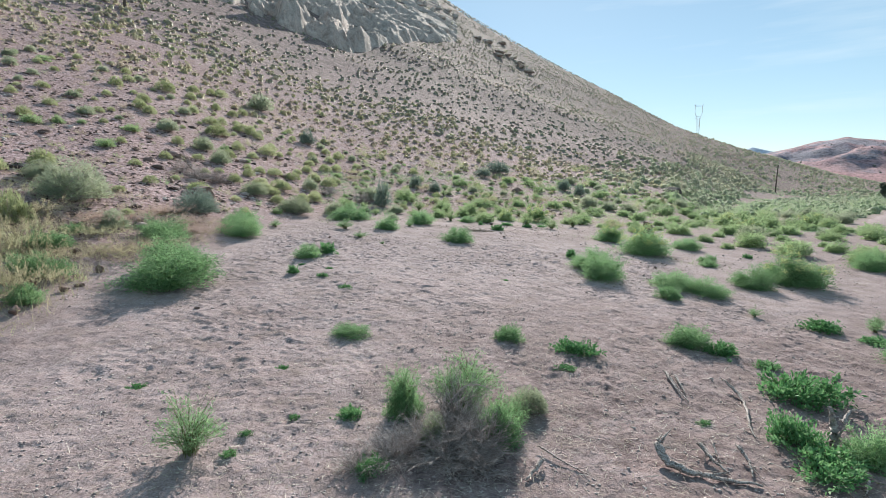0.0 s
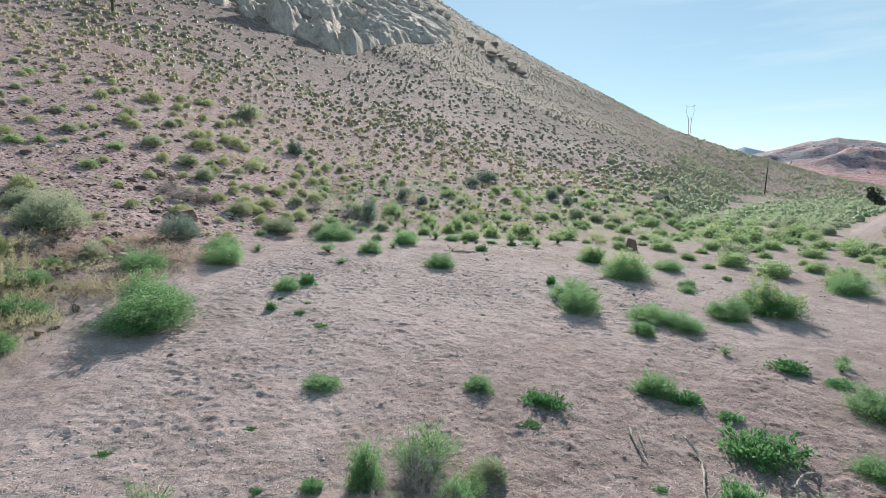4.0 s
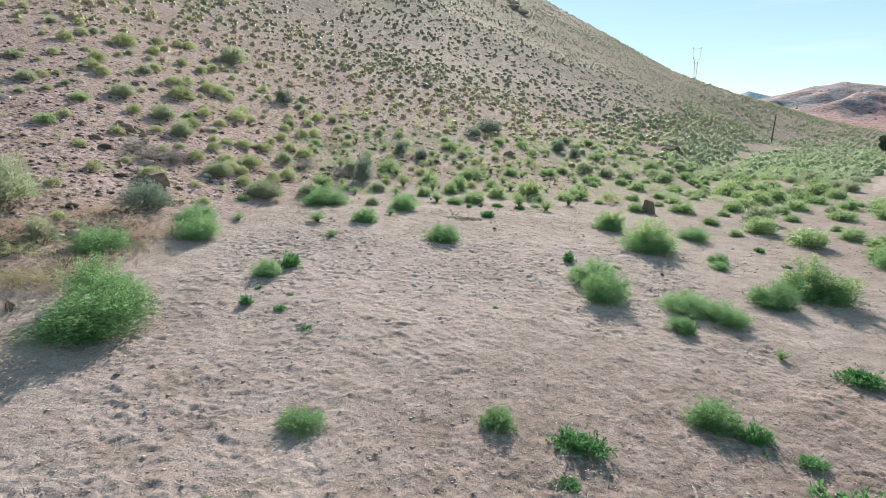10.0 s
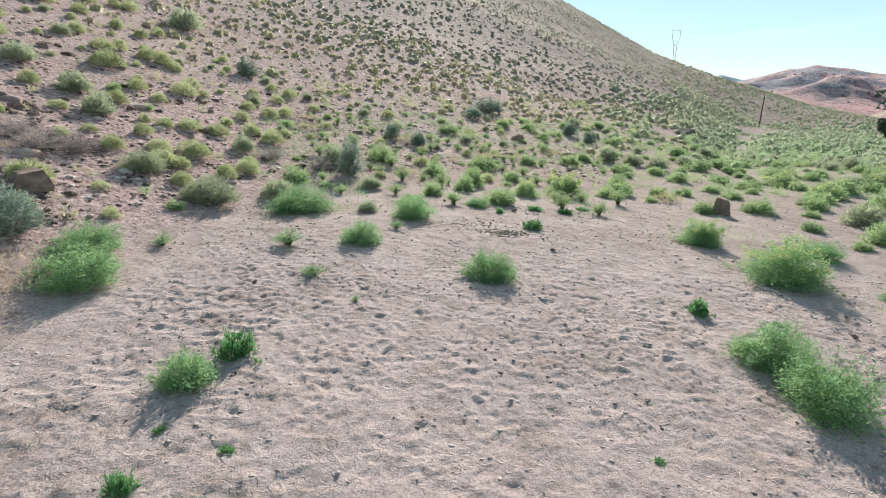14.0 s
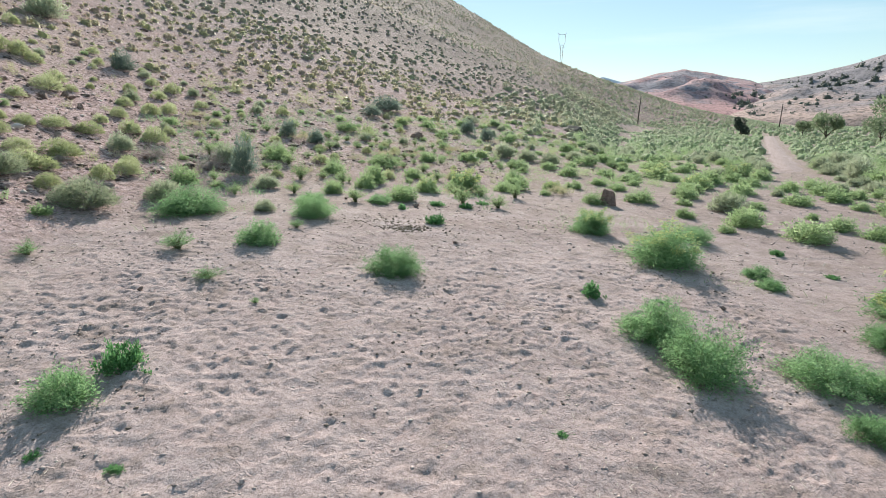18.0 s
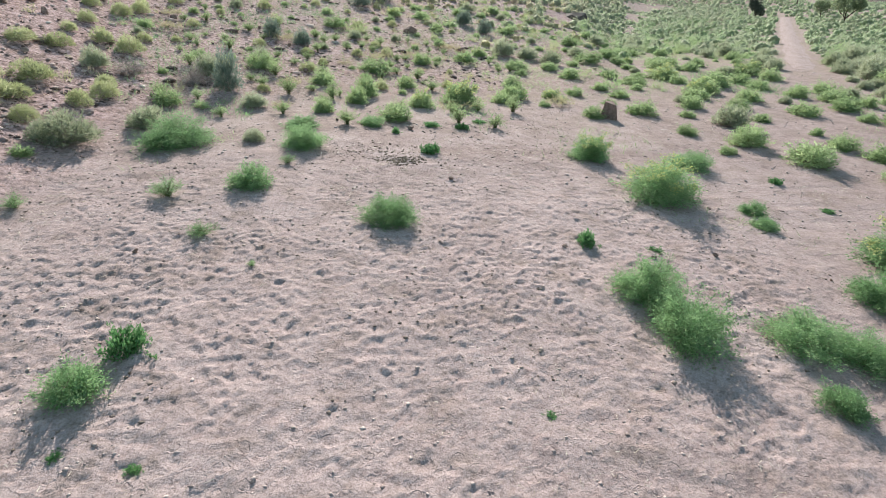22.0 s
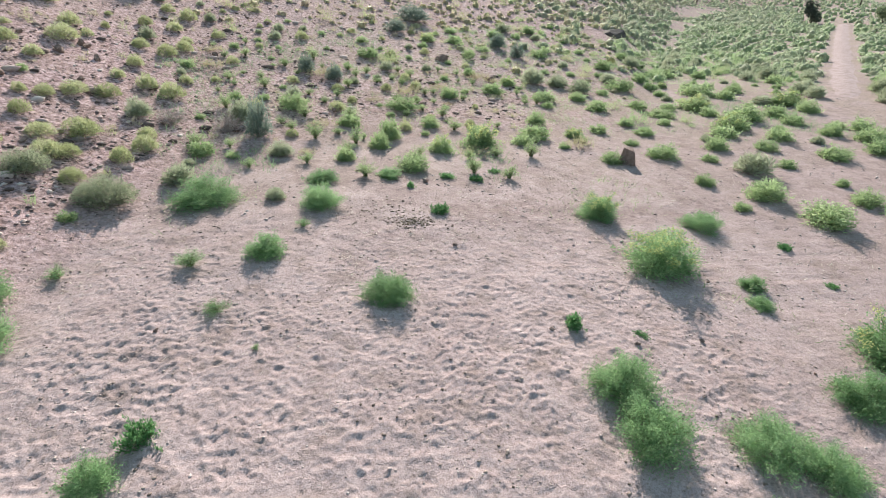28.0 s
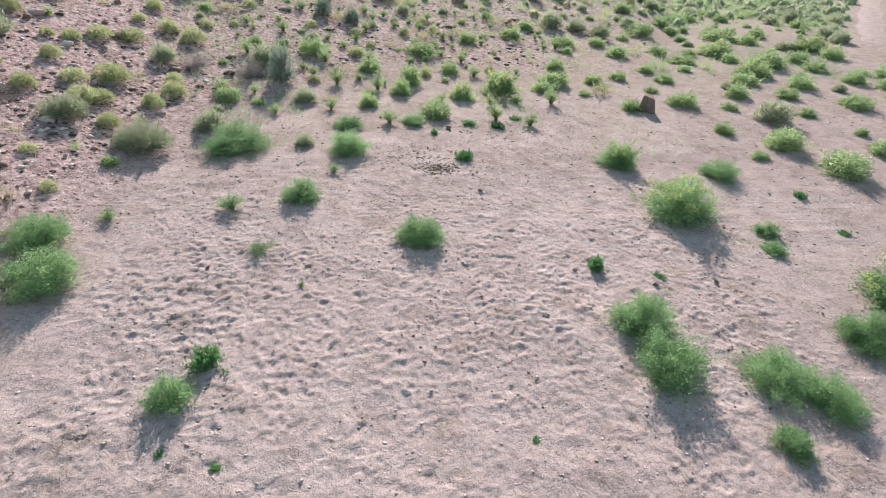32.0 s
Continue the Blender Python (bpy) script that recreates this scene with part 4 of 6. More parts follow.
def cushion(rng, rings, sides, fill, flat, lumps=0.22):
    """A lumpy dome on its own foot, fill times as wide as its shrub."""
    flat = flat * fill * 1.15
    ring = []
    for k in range(rings):
        up = radians(4 + 72 * k / rings)
        for j in range(sides):
            a = 6.283 * (j + 0.5 * (k % 2)) / sides
            r = 0.5 * fill * rng.uniform(1 - lumps, 1 + lumps)
            ring.append((r * math.cos(up) * math.cos(a), r * math.cos(up) * math.sin(a), flat * 0.92 * math.sin(up) * rng.uniform(1 - lumps, 1 + lumps) - (0.1 if k == 0 else 0)))
    ring.append((0.03, -0.02, flat * 0.92))
    f = []
    for k in range(rings - 1):
        for j in range(sides):
            a, b, c, d = k * sides + j, k * sides + (j + 1) % sides, (k + 1) * sides + j, (k + 1) * sides + (j + 1) % sides
            f += [(a, b, c), (b, d, c)] if k % 2 else [(a, b, d), (a, d, c)]
    f += [((rings - 1) * sides + j, (rings - 1) * sides + (j + 1) % sides, rings * sides) for j in range(sides)]
    return np.array(ring), np.array(f)


def tuft(rng, leaves, size, flat=0.7, core=(3, 7, 0.6), broad=0.42):
    """A rounded shrub 1 m wide: a dense lumpy heart under sprays of leaf that stand out of it; with no core, loose sprays alone."""
    heart, hf = cushion(rng, *core, flat) if core else (np.zeros((0, 3)), np.zeros((0, 3), int))
    at, d = in_lobes(rng, [(0, 0, 0.42, flat), (0.17, 0.07, 0.28, flat * 0.85), (-0.14, 0.15, 0.27, flat * 0.8), (0.02, -0.19, 0.27, flat * 0.75)], leaves, 0.6 if core else 0.85)
    v, f = blades(rng, at - d * size * 0.35, d, size, size * broad, *((1.2, 0.2) if core else (0.6, 0.5)), 3)
    return np.concatenate([heart, v]), np.concatenate([hf, f + len(heart)]), len(heart)


def scrub(name, label, x, y, wide, tint, leaves, size, seed, material, core=(3, 7, 0.6), broad=0.42, domes=(0.42, 0.5, 0.6, 0.46, 0.55)):
    """Many shrubs joined into one cover."""
    rng = np.random.default_rng(seed)
    shapes = [tuft(rng, leaves, size, f, core, broad) for f in domes for _ in (0, 1)]
    z = land(x, y) - 0.04
    vs, fs, ts, base = [], [], [], 0
    pick = rng.integers(0, len(shapes), len(x))
    for k, (v, f, hard) in enumerate(shapes):
        here = np.flatnonzero(pick == k)
        turn = rng.uniform(0, 6.283, len(here))
        c, s = np.cos(turn)[:, None], np.sin(turn)[:, None]
        w, h = wide[here][:, None], wide[here][:, None] * rng.uniform(0.75, 1.2, len(here))[:, None]
        p = np.stack([(v[:, 0] * c - v[:, 1] * s) * w + x[here][:, None], (v[:, 0] * s + v[:, 1] * c) * w + y[here][:, None], v[:, 2] * h + z[here][:, None]], -1)
        vs.append(p.reshape(-1, 3))
        fs.append((f[None] + (np.arange(len(here)) * len(v))[:, None, None]).reshape(-1, 3) + base)
        leaf = np.repeat(rng.uniform(-0.16, 0.16, (len(here), (len(v) - hard) // 3)), 3, 1)
        ts.append(np.clip(tint[here][:, None] + np.concatenate([np.full((len(here), hard), -0.04), leaf], 1), 0, 1).ravel())
        base += len(here) * len(v)
    ob = new(name, mesh_of(name, np.concatenate(vs), np.concatenate(fs), material, {"tint": np.concatenate(ts)}))
    return tagged(ob, label, "scrub", kind="stuff")


def strewn(seed, count, near, far, left, right):
    """Random places between two distances and two bearings, even by area."""
    rng = np.random.default_rng(seed)
    r = np.sqrt(rng.uniform(near**2, far**2, count))
    a = np.radians(rng.uniform(left, right, count))
    return r * np.sin(a), r * np.cos(a), rng


def kept(x, y, gap=0.9):
    free = from_road(x, y) > 1.4
    free &= trampled(x, y) < 0.15
    free &= (np.hypot(x - 21.5, y - 52.0) > 2.6) & (np.hypot(x - 9.3, y - 24.5) > 1.0)
    near = np.hypot(x, y) < 50
    d = np.hypot(x[near][:, None] - TAKEN[:, 0], y[near][:, None] - TAKEN[:, 1]).min(1)
    ok = free.copy()
    ok[near] &= d > gap
    return ok


def greenness(x, y, rng):
    """Tint of a shrub: dry on the slope, green on the moist flat and in the valley."""
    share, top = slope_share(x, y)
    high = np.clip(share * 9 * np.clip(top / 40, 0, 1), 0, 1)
    wave = layers(x, y, 0.06, 77, 3) - 0.5
    return np.clip(0.80 - 0.42 * high + 0.5 * wave + rng.normal(0, 0.13, len(x)), 0, 1)


def build_scrub():
    # tufts of dry grass and small shrubs on the lower slope
    x, y, rng = strewn(1, 2000, 10, 50, -64, 16)
    ok = kept(x, y, 0.6) & (slope_share(x, y)[0] > 0.0)
    x, y = x[ok], y[ok]
    scrub("slope_scrub", "scattered yellow-green and grey tufts on the lower slope", x, y, 0.2 + 0.45 * rng.random(len(x)) ** 1.6, np.clip(greenness(x, y, rng) - 0.2 + rng.normal(0, 0.15, len(x)), 0, 1), 80, 0.2, 2, SCRUB, None, 0.14, (0.42, 0.5, 0.6, 0.46, 0.55))
    x, y, rng = strewn(11, 5200, 36, 80, -64, 24)
    ok = kept(x, y, 0.9) & (rng.random(len(x)) < np.clip((np.hypot(x, y) - 30) / 18, 0, 1) * np.clip((82 - np.hypot(x, y)) / 16, 0, 1)) & (climbed(x, y) > 0.3)
    x, y = x[ok], y[ok]
    scrub("middle_scrub", "rounded olive and grey shrubs up the slope", x, y, 0.4 + 0.7 * rng.random(len(x)) ** 1.6, np.clip(greenness(x, y, rng) - 0.12 + rng.normal(0, 0.12, len(x)), 0, 1), 46, 0.15, 12, SLOPE_SCRUB, (3, 6, 0.58), 0.4, (0.38, 0.45, 0.55, 0.42, 0.5))
    # green growth on the flat past the sand
    x, y, rng = strewn(3, 2000, 18, 66, -12, 62)
    ok = kept(x, y, 0.9) & (layers(x, y, 0.16, 55, 3) > np.where(x > 6, 0.56, 0.44)) & (climbed(x, y) * rng.uniform(0.5, 1.5, len(x)) < 2.2) & ((np.hypot(x, y) > 30) | (x < 5) | (rng.random(len(x)) < 0.15))
    x, y = x[ok], y[ok]
    scrub("flat_scrub", "light green weeds and bushes over the flat", x, y, 0.4 + 1.0 * rng.random(len(x)) ** 1.6, np.clip(greenness(x, y, rng) + 0.18, 0, 1), 270, 0.11, 4, SCRUB, None, 0.2, (0.55, 0.65, 0.75, 0.6, 0.7))
    # the wide hillside, thinning out where the valley's sagebrush takes over
    x, y, rng = strewn(5, 44000, 58, 320, -62, 38)
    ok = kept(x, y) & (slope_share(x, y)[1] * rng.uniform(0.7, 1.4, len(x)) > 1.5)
    ok &= ~((np.degrees(np.arctan2(x, y)) < -8) & (np.hypot(x, y) > 109) & (rng.random(len(x)) < 0.75))
    x, y = x[ok], y[ok]
    wide, tint, high = 0.35 + 0.85 * rng.random(len(x)) ** 1.8, np.clip(greenness(x, y, rng) + rng.normal(0, 0.12, len(x)), 0, 1), np.hypot(x, y) > 130
    scrub("hill_scrub", "small rounded grey-olive shrubs dotted over the wide hillside", x[~high], y[~high], wide[~high], tint[~high], 12, 0.22, 6, FAR_SCRUB, (3, 6, 0.72), 0.45, (0.35, 0.42, 0.5, 0.38, 0.45))
    scrub("upper_hill_scrub", "small grey shrubs dotted below the hill's crest", x[high], y[high], wide[high] * 1.1, tint[high], 4, 0.44, 16, FAR_SCRUB, (2, 4, 0.65), 0.62, (0.35, 0.42, 0.5, 0.38, 0.45))
    # the valley, far and near
    x, y, rng = strewn(7, 11000, 105, 420, 16, 68)
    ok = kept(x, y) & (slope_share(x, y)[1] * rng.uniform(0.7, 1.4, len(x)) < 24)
    x, y = x[ok], y[ok]
    scrub("valley_scrub", "dense grey-green sagebrush across the valley floor", x, y, rng.uniform(0.9, 2.1, len(x)), np.clip(greenness(x, y, rng) - 0.1, 0, 1), 7, 0.3, 8, VALLEY, (2, 5, 0.65), 0.55)
    x, y, rng = strewn(17, 2600, 104, 178, 24, 39)
    ok = kept(x, y)
    x, y = x[ok], y[ok]
    scrub("saddle_scrub", "grey-green shrubs over the low saddle by the pole", x, y, rng.uniform(0.6, 1.6, len(x)), np.clip(greenness(x, y, rng) - 0.1, 0, 1), 8, 0.3, 18, VALLEY, (2, 6, 0.62), 0.5)
    x, y, rng = strewn(9, 3900, 62, 112, 16, 70)
    ok = kept(x, y, 1.2) & (climbed(x, y) * rng.uniform(0.5, 1.6, len(x)) < 4)
    x, y = x[ok], y[ok]
    scrub("track_scrub", "grey-green sagebrush thick beside the sandy track", x, y, rng.uniform(0.6, 1.7, len(x)), np.clip(greenness(x, y, rng) - 0.05 + rng.normal(0, 0.12, len(x)), 0, 1), 46, 0.14, 10, VALLEY, (3, 6, 0.6), 0.45)
    x, y, rng = strewn(13, 1500, 44, 66, 14, 70)
    ok = kept(x, y, 1.2) & (climbed(x, y) * rng.uniform(0.5, 1.6, len(x)) < 4) & (rng.random(len(x)) < np.clip((np.degrees(np.arctan2(x, y)) - 8) / 26, 0.2, 1))
    x, y = x[ok], y[ok]
    scrub("flat_sagebrush", "rounded grey-green sagebrush between bare patches", x, y, rng.uniform(0.5, 1.6, len(x)), np.clip(greenness(x, y, rng) - 0.1 + rng.normal(0, 0.14, len(x)), 0, 1), 140, 0.1, 14, VALLEY, (3, 7, 0.58), 0.4, (0.42, 0.5, 0.6, 0.46, 0.55))


build_scrub()


def build_road():
    half, v, f = 0.8, [], []
    for (ax, ay), (bx, by) in zip(ROAD_LINE, ROAD_LINE[1:]):
        n = max(2, int(math.hypot(bx - ax, by - ay) / 1.5))
        for k in range(n):
            t = k / n
            x, y, d = ax + t * (bx - ax), ay + t * (by - ay), math.hypot(bx - ax, by - ay)
            for s in (-1, -0.5, 0, 0.5, 1):
                w = half * s * (1 + 0.18 * math.sin(k * 1.7 + s * 2))
                px, py = x + (by - ay) / d * w, y - (bx - ax) / d * w
                v.append((px, py, on_ground(px, py) + (0.07 if len(v) > 20 else -0.03) - 0.08 * abs(s) ** 3 - (0.02 if abs(s) == 0.5 else 0)))
    rows = len(v) // 5
    for r in range(rows - 1):
        for c in range(4):
            f.append((r * 5 + c, r * 5 + c + 1, r * 5 + c + 6, r * 5 + c + 5))
    me = mesh_of("road", v, f, SOIL, {"slope": np.zeros(len(v)), "litter": np.full(len(v), 0.15), "grass": np.zeros(len(v))}, smooth=True)
    tagged(new("road", me), "bare sandy two-wheel track through sagebrush", "road", kind="structure")


build_road()


# ---- loose stones, clods, straw and dry grass, too many to count ----
def lump(rng, rough=0.25):
    """A small angular stone, 1 m across, of fourteen points."""
    ring = [(math.cos(a) * r, math.sin(a) * r, z) for z, r in ((-0.25, 0.42), (0.12, 0.5)) for a in np.linspace(0, 2 * math.pi, 6, endpoint=False) + z]
    v = np.array(ring + [(0, 0, -0.4), (0, 0, 0.38)]) * rng.uniform(1 - rough, 1 + rough, (14, 1))
    f = []
    for k in range(6):
        a, b = k, (k + 1) % 6
        f += [(12, b, a), (a, b, b + 6), (a, b + 6, a + 6), (a + 6, b + 6, 13)]
    return v, np.array(f)


def crumb(rng):
    """A small lump of six points."""
    v = np.array([(0.5, 0, 0), (0, 0.5, 0), (-0.5, 0, 0), (0, -0.5, 0), (0, 0, 0.4), (0, 0, -0.4)]) * rng.uniform(0.7, 1.3, (6, 1)) + rng.normal(0, 0.06, (6, 3))
    return v, np.array([(0, 1, 4), (1, 2, 4), (2, 3, 4), (3, 0, 4), (1, 0, 5), (2, 1, 5), (3, 2, 5), (0, 3, 5)])


def strew_lumps(name, label, x, y, size, material, seed, category, flat=0.7, sink=0.2, make=None):
    rng = np.random.default_rng(seed)
    shapes = [(make or lump)(rng) for _ in range(6)]
    z = np.array([on_ground(a, b) for a, b in zip(x, y)])
    vs, fs, base = [], [], 0
    pick = rng.integers(0, 6, len(x))
    for k, (v, f) in enumerate(shapes):
        here = np.flatnonzero(pick == k)
        turn = rng.uniform(0, 6.283, len(here))
        c, s, w = np.cos(turn)[:, None], np.sin(turn)[:, None], size[here][:, None]
        long = rng.uniform(0.7, 1.4, len(here))[:, None]
        a, b = v[:, 0] * long, v[:, 1]
        p = np.stack([(a * c - b * s) * w + x[here][:, None], (a * s + b * c) * w + y[here][:, None], (v[:, 2] * flat + 0.3 * flat - sink) * w + z[here][:, None]], -1)
        vs.append(p.reshape(-1, 3))
        fs.append((f[None] + (np.arange(len(here)) * len(v))[:, None, None]).reshape(-1, 3) + base)
        base += len(here) * len(v)
    tagged(new(name, mesh_of(name, np.concatenate(vs), np.concatenate(fs), material)), label, category, kind="stuff")


def strew_blades(name, label, x, y, per, length, width, lift, material, seed, category, spread_by=0.12):
    rng = np.random.default_rng(seed)
    z = np.array([on_ground(a, b) for a, b in zip(x, y)])
    at = np.repeat(np.stack([x, y, z], 1), per, 0) + np.concatenate([rng.normal(0, spread_by, (len(x) * per, 2)), np.full((len(x) * per, 1), -0.01)], 1)
    if lift < 0.3:  # lying flat, crossing one another
        turn = rng.uniform(0, 6.283, len(at))
        d = np.stack([np.cos(turn), np.sin(turn), rng.normal(0, lift, len(at))], 1) * (length * rng.uniform(0.3, 1.4, (len(at), 1)))
        side = np.stack([-np.sin(turn), np.cos(turn), rng.normal(0, 0.25, len(at))], 1) * (width * rng.uniform(0.3, 0.6, (len(at), 1)))
        at = at + [0, 0, 0.018]
        v = np.stack([at - d / 2 - side, at - d / 2 + side, at + d / 2 + side * 0.5, at + d / 2 - side * 0.5], 1).reshape(-1, 3)
        f = np.arange(4 * len(at)).reshape(-1, 4)
    else:
        way = unit(np.concatenate([rng.normal(0, 1, (len(at), 2)), np.full((len(at), 1), lift)], 1))
        v, f = blades(rng, at, way, length, width, 0.15, 0.0, 3)
    tagged(new(name, mesh_of(name, v, f, material)), label, category, kind="stuff")


def build_litter():
    rng = np.random.default_rng(61)
    # stones of the slope: many small, few large
    r, a = 9 + 44 * rng.random(30000) ** 1.6, np.radians(rng.uniform(-66, 14, 30000))
    x, y = r * np.sin(a), r * np.cos(a)
    keep = (slope_share(x, y)[0] > 0.012) & (trampled(x, y) < 0.02)
    x, y = x[keep], y[keep]
    big = rng.random(len(x)) < 0.1
    strew_lumps("slope_stones", "brown and pinkish loose stones on the slope", x[big], y[big], 0.10 + 0.4 * rng.random(big.sum()) ** 5, STONES, 63, "stones")
    strew_lumps("slope_rubble", "small pinkish rubble covering the slope", x[~big], y[~big], 0.04 + 0.17 * rng.random((~big).sum()) ** 2.2, STONES, 73, "stones", make=crumb)
    # clods and pebbles of the flat
    x, y = rng.uniform(-7.5, 12, 60000), 3.4 + 20 * rng.random(60000) ** 1.2
    keep = rng.random(60000) < 0.04 + 0.45 * np.clip(layers(x, y, 0.9, 45, 4) * 4 - 2.1, 0, 1) * np.clip((y - 3) / 6, 0.3, 1)
    x, y = x[keep], y[keep]
    strew_lumps("soil_clods", "small crumbs of dry soil and pebbles on sand", x, y, 0.012 + 0.045 * rng.random(len(x)) ** 2.8, CLODS, 64, "clods", 0.55, 0.12, make=crumb)
    x, y = rng.uniform(-7, 9, 30000), rng.uniform(12, 28, 30000)
    keep = (layers(x, y, 0.55, 47, 4) > 0.53) & (rng.random(30000) < 0.28)
    x, y = x[keep], y[keep]
    strew_lumps("trodden_crumbs", "brown crumbs of trodden dung and soil on sand", x, y, 0.018 + 0.05 * rng.random(len(x)) ** 2.2, CRUMBS, 77, "crumbs", 0.6, 0.1, make=crumb)
    x, y = rng.uniform(-4.5, 6.5, 9000), 3.2 + 6.5 * rng.random(9000) ** 1.3
    strew_lumps("near_crumbs", "fine dark crumbs and pebbles over littered soil", x, y, 0.008 + 0.03 * rng.random(len(x)) ** 2, CLODS, 74, "clods", 0.6, 0.1, make=crumb)
    x, y, _ = strewn(75, 7000, 18, 44, -8, 52)
    keep = trampled(x, y) < 0.6
    strew_lumps("flat_pebbles", "brown pebbles strewn over the flat between bushes", x[keep], y[keep], 0.025 + 0.08 * rng.random(keep.sum()) ** 3, CLODS, 76, "stones", 0.7, 0.15, make=crumb)
    x, y = rng.uniform(-7.5, 12, 9500), 3.2 + 26 * rng.random(9500) ** 1.7
    keep = layers(x, y, 0.45, 44, 3) > 0.44
    x, y = x[keep], y[keep]
    strew_blades("straw_litter", "pale broken straw scattered on sand", x, y, 4, 0.06, 0.006, 0.10, STRAWS, 65, "straw", 0.2)
    x, y, _ = strewn(81, 9000, 17, 38, -30, 52)
    keep = layers(x, y, 0.4, 46, 3) > 0.45
    strew_blades("dry_chaff", "pale broken stalks lying between the bushes", x[keep], y[keep], 4, 0.11, 0.013, 0.12, STRAWS, 82, "straw", 0.25)
    x, y = rng.normal(1.2, 2.6, 1500), rng.normal(5.3, 1.2, 1500)
    y = np.clip(y, 3.3, 9)
    strew_blades("straw_mat", "bleached stalks and straw around the driftwood", x, y, 4, 0.09, 0.006, 0.12, STRAWS, 66, "straw", 0.2)
    # dry pink grass on the slope, pale green grass on the flat behind the sand
    x, y, _ = strewn(67, 19000, 9, 56, -66, 10)
    keep = (slope_share(x, y)[0] > 0.004) & (trampled(x, y) < 0.1) & (layers(x, y, 0.25, 68, 3) > 0.30)
    strew_blades("slope_grass", "fine dry pinkish grass between the shrubs", x[keep], y[keep], 10, 0.11, 0.013, 0.8, RUST, 69, "grass", 0.22)
    x, y = rng.uniform(-12, -5.8, 650), rng.uniform(7.5, 16, 650)
    keep = trampled(x, y) < 0.25
    strew_blades("edge_grass", "dry pink and straw-coloured grass beside the sand", x[keep], y[keep], 18, 0.2, 0.009, 1.6, PALE_GRASS, 72, "grass", 0.2)
    x, y, _ = strewn(79, 7000, 23, 56, -13, 46)
    keep = (trampled(x, y) < 0.1) & (layers(x, y, 0.16, 57, 3) > 0.49) & ((np.hypot(x, y) > 34) | (x < 5)) & (from_road(x, y) > 1.6) & (climbed(x, y) < 2.6)
    strew_blades("green_grass", "fresh green grass and weeds at the hill's foot", x[keep], y[keep], 14, 0.2, 0.013, 1.6, GREEN, 80, "grass", 0.22)
    x, y, _ = strewn(70, 6000, 17, 60, -12, 60)
    keep = (trampled(x, y) < 0.25) & (layers(x, y, 0.16, 55, 3) > 0.49) & (from_road(x, y) > 1.6) & (climbed(x, y) < 1.6)
    strew_blades("flat_grass", "thin light green grass over the flat", x[keep], y[keep], 14, 0.15, 0.014, 1.3, SEEDING, 71, "grass", 0.28)


build_litter()


# ---- single stones ----
def stone(x, y, wide, tall, seed, material, label, name="rock", group="", fine=3, up=0.22, blocky=False):
    """A broken stone: a ball cut by planes at random, or, if blocky, by the six tilted faces of a split block."""
    rng = np.random.default_rng(seed)
    bm = bmesh.new()
    bmesh.ops.create_icosphere(bm, subdivisions=fine, radius=0.5)
    cuts = [(Vector(rng.normal(0, 1, 3)).normalized(), rng.uniform(0.17, 0.36)) for _ in range(14)]
    if blocky:
        faces = [(1, 0, 0.1), (-1, 0, 0.2), (0, 1, 0), (0, -1, 0.25), (0.25, -0.2, 1), (0.6, 0.5, 0.5), (-0.7, 0.5, 0.3)]
        cuts = [((Vector(f) + 0.22 * Vector(rng.normal(0, 1, 3))).normalized(), rng.uniform(0.24, 0.33)) for f in faces]
    for v in bm.verts:
        for n, d in cuts:
            over = v.co.dot(n) - d
            if over > 0:
                v.co -= n * over
        v.co *= 1 + 0.05 * noise.noise(v.co * 5 + Vector((seed, 0, 0)))
        v.co.z = max(v.co.z, -0.3)
    me = bpy.data.meshes.new(name)
    bm.to_mesh(me)
    bm.free()
    me.materials.append(material)
    ob = new(name, me)
    ob.matrix_basis = Matrix.LocRotScale((x, y, on_ground(x, y) + up * tall), Euler((0, 0, seed)), (wide, wide * 0.8, tall * 1.25))
    return tagged(ob, label, "rock", group)


stone(9.32, 24.52, 0.82, 0.85, 12, ROCK, "upright brown boulder beside a green bush", blocky=True)
stone(1.98, 22.28, 0.28, 0.19, 4, ROCK, "squat brown stone on pale sand")
stone(22.0, 53.0, 3.2, 0.75, 21, DARK_ROCK, "long low dark rock among grey-green shrubs", "rock_ledge", up=0.14, blocky=True)
stone(-8.15, 18.3, 1.05, 0.55, 6, ROCK, "blocky brown boulder behind a dark sagebrush", blocky=True)
for n, (x, y, wide, tall) in enumerate([(-3.3, 15.65, 0.15, 0.08), (5.9, 14.87, 0.15, 0.08), (4.6, 14.8, 0.12, 0.06), (7.38, 13.88, 0.1, 0.05), (3.22, 15.31, 0.15, 0.1), (2.1, 18.4, 0.13, 0.07),
                                        (-4.07, 8.82, 0.14, 0.06), (2.2, 19.3, 0.13, 0.06), (6.1, 17.6, 0.1, 0.06), (7.3, 16.8, 0.12, 0.06), (-1.0, 21.3, 0.14, 0.09), (0.1, 23.0, 0.16, 0.1)]):
    stone(x, y, wide, tall, 20 + n, ROCK, "small dark brown stone lying on sand", group="stones on the sand")
for n, (x, y, wide, tall) in enumerate([(-6.8, 10.65, 0.26, 0.24), (-6.72, 9.45, 0.26, 0.16), (-6.67, 9.78, 0.2, 0.12), (-6.72, 8.3, 0.28, 0.16), (-7.3, 9.5, 0.3, 0.2), (-7.7, 11.2, 0.3, 0.2), (-6.95, 10.1, 0.18, 0.12)]):
    stone(x, y, wide, tall, 40 + n, ROCK, "brown stone among dry grass at the slope's foot", group="stones at the slope's foot")
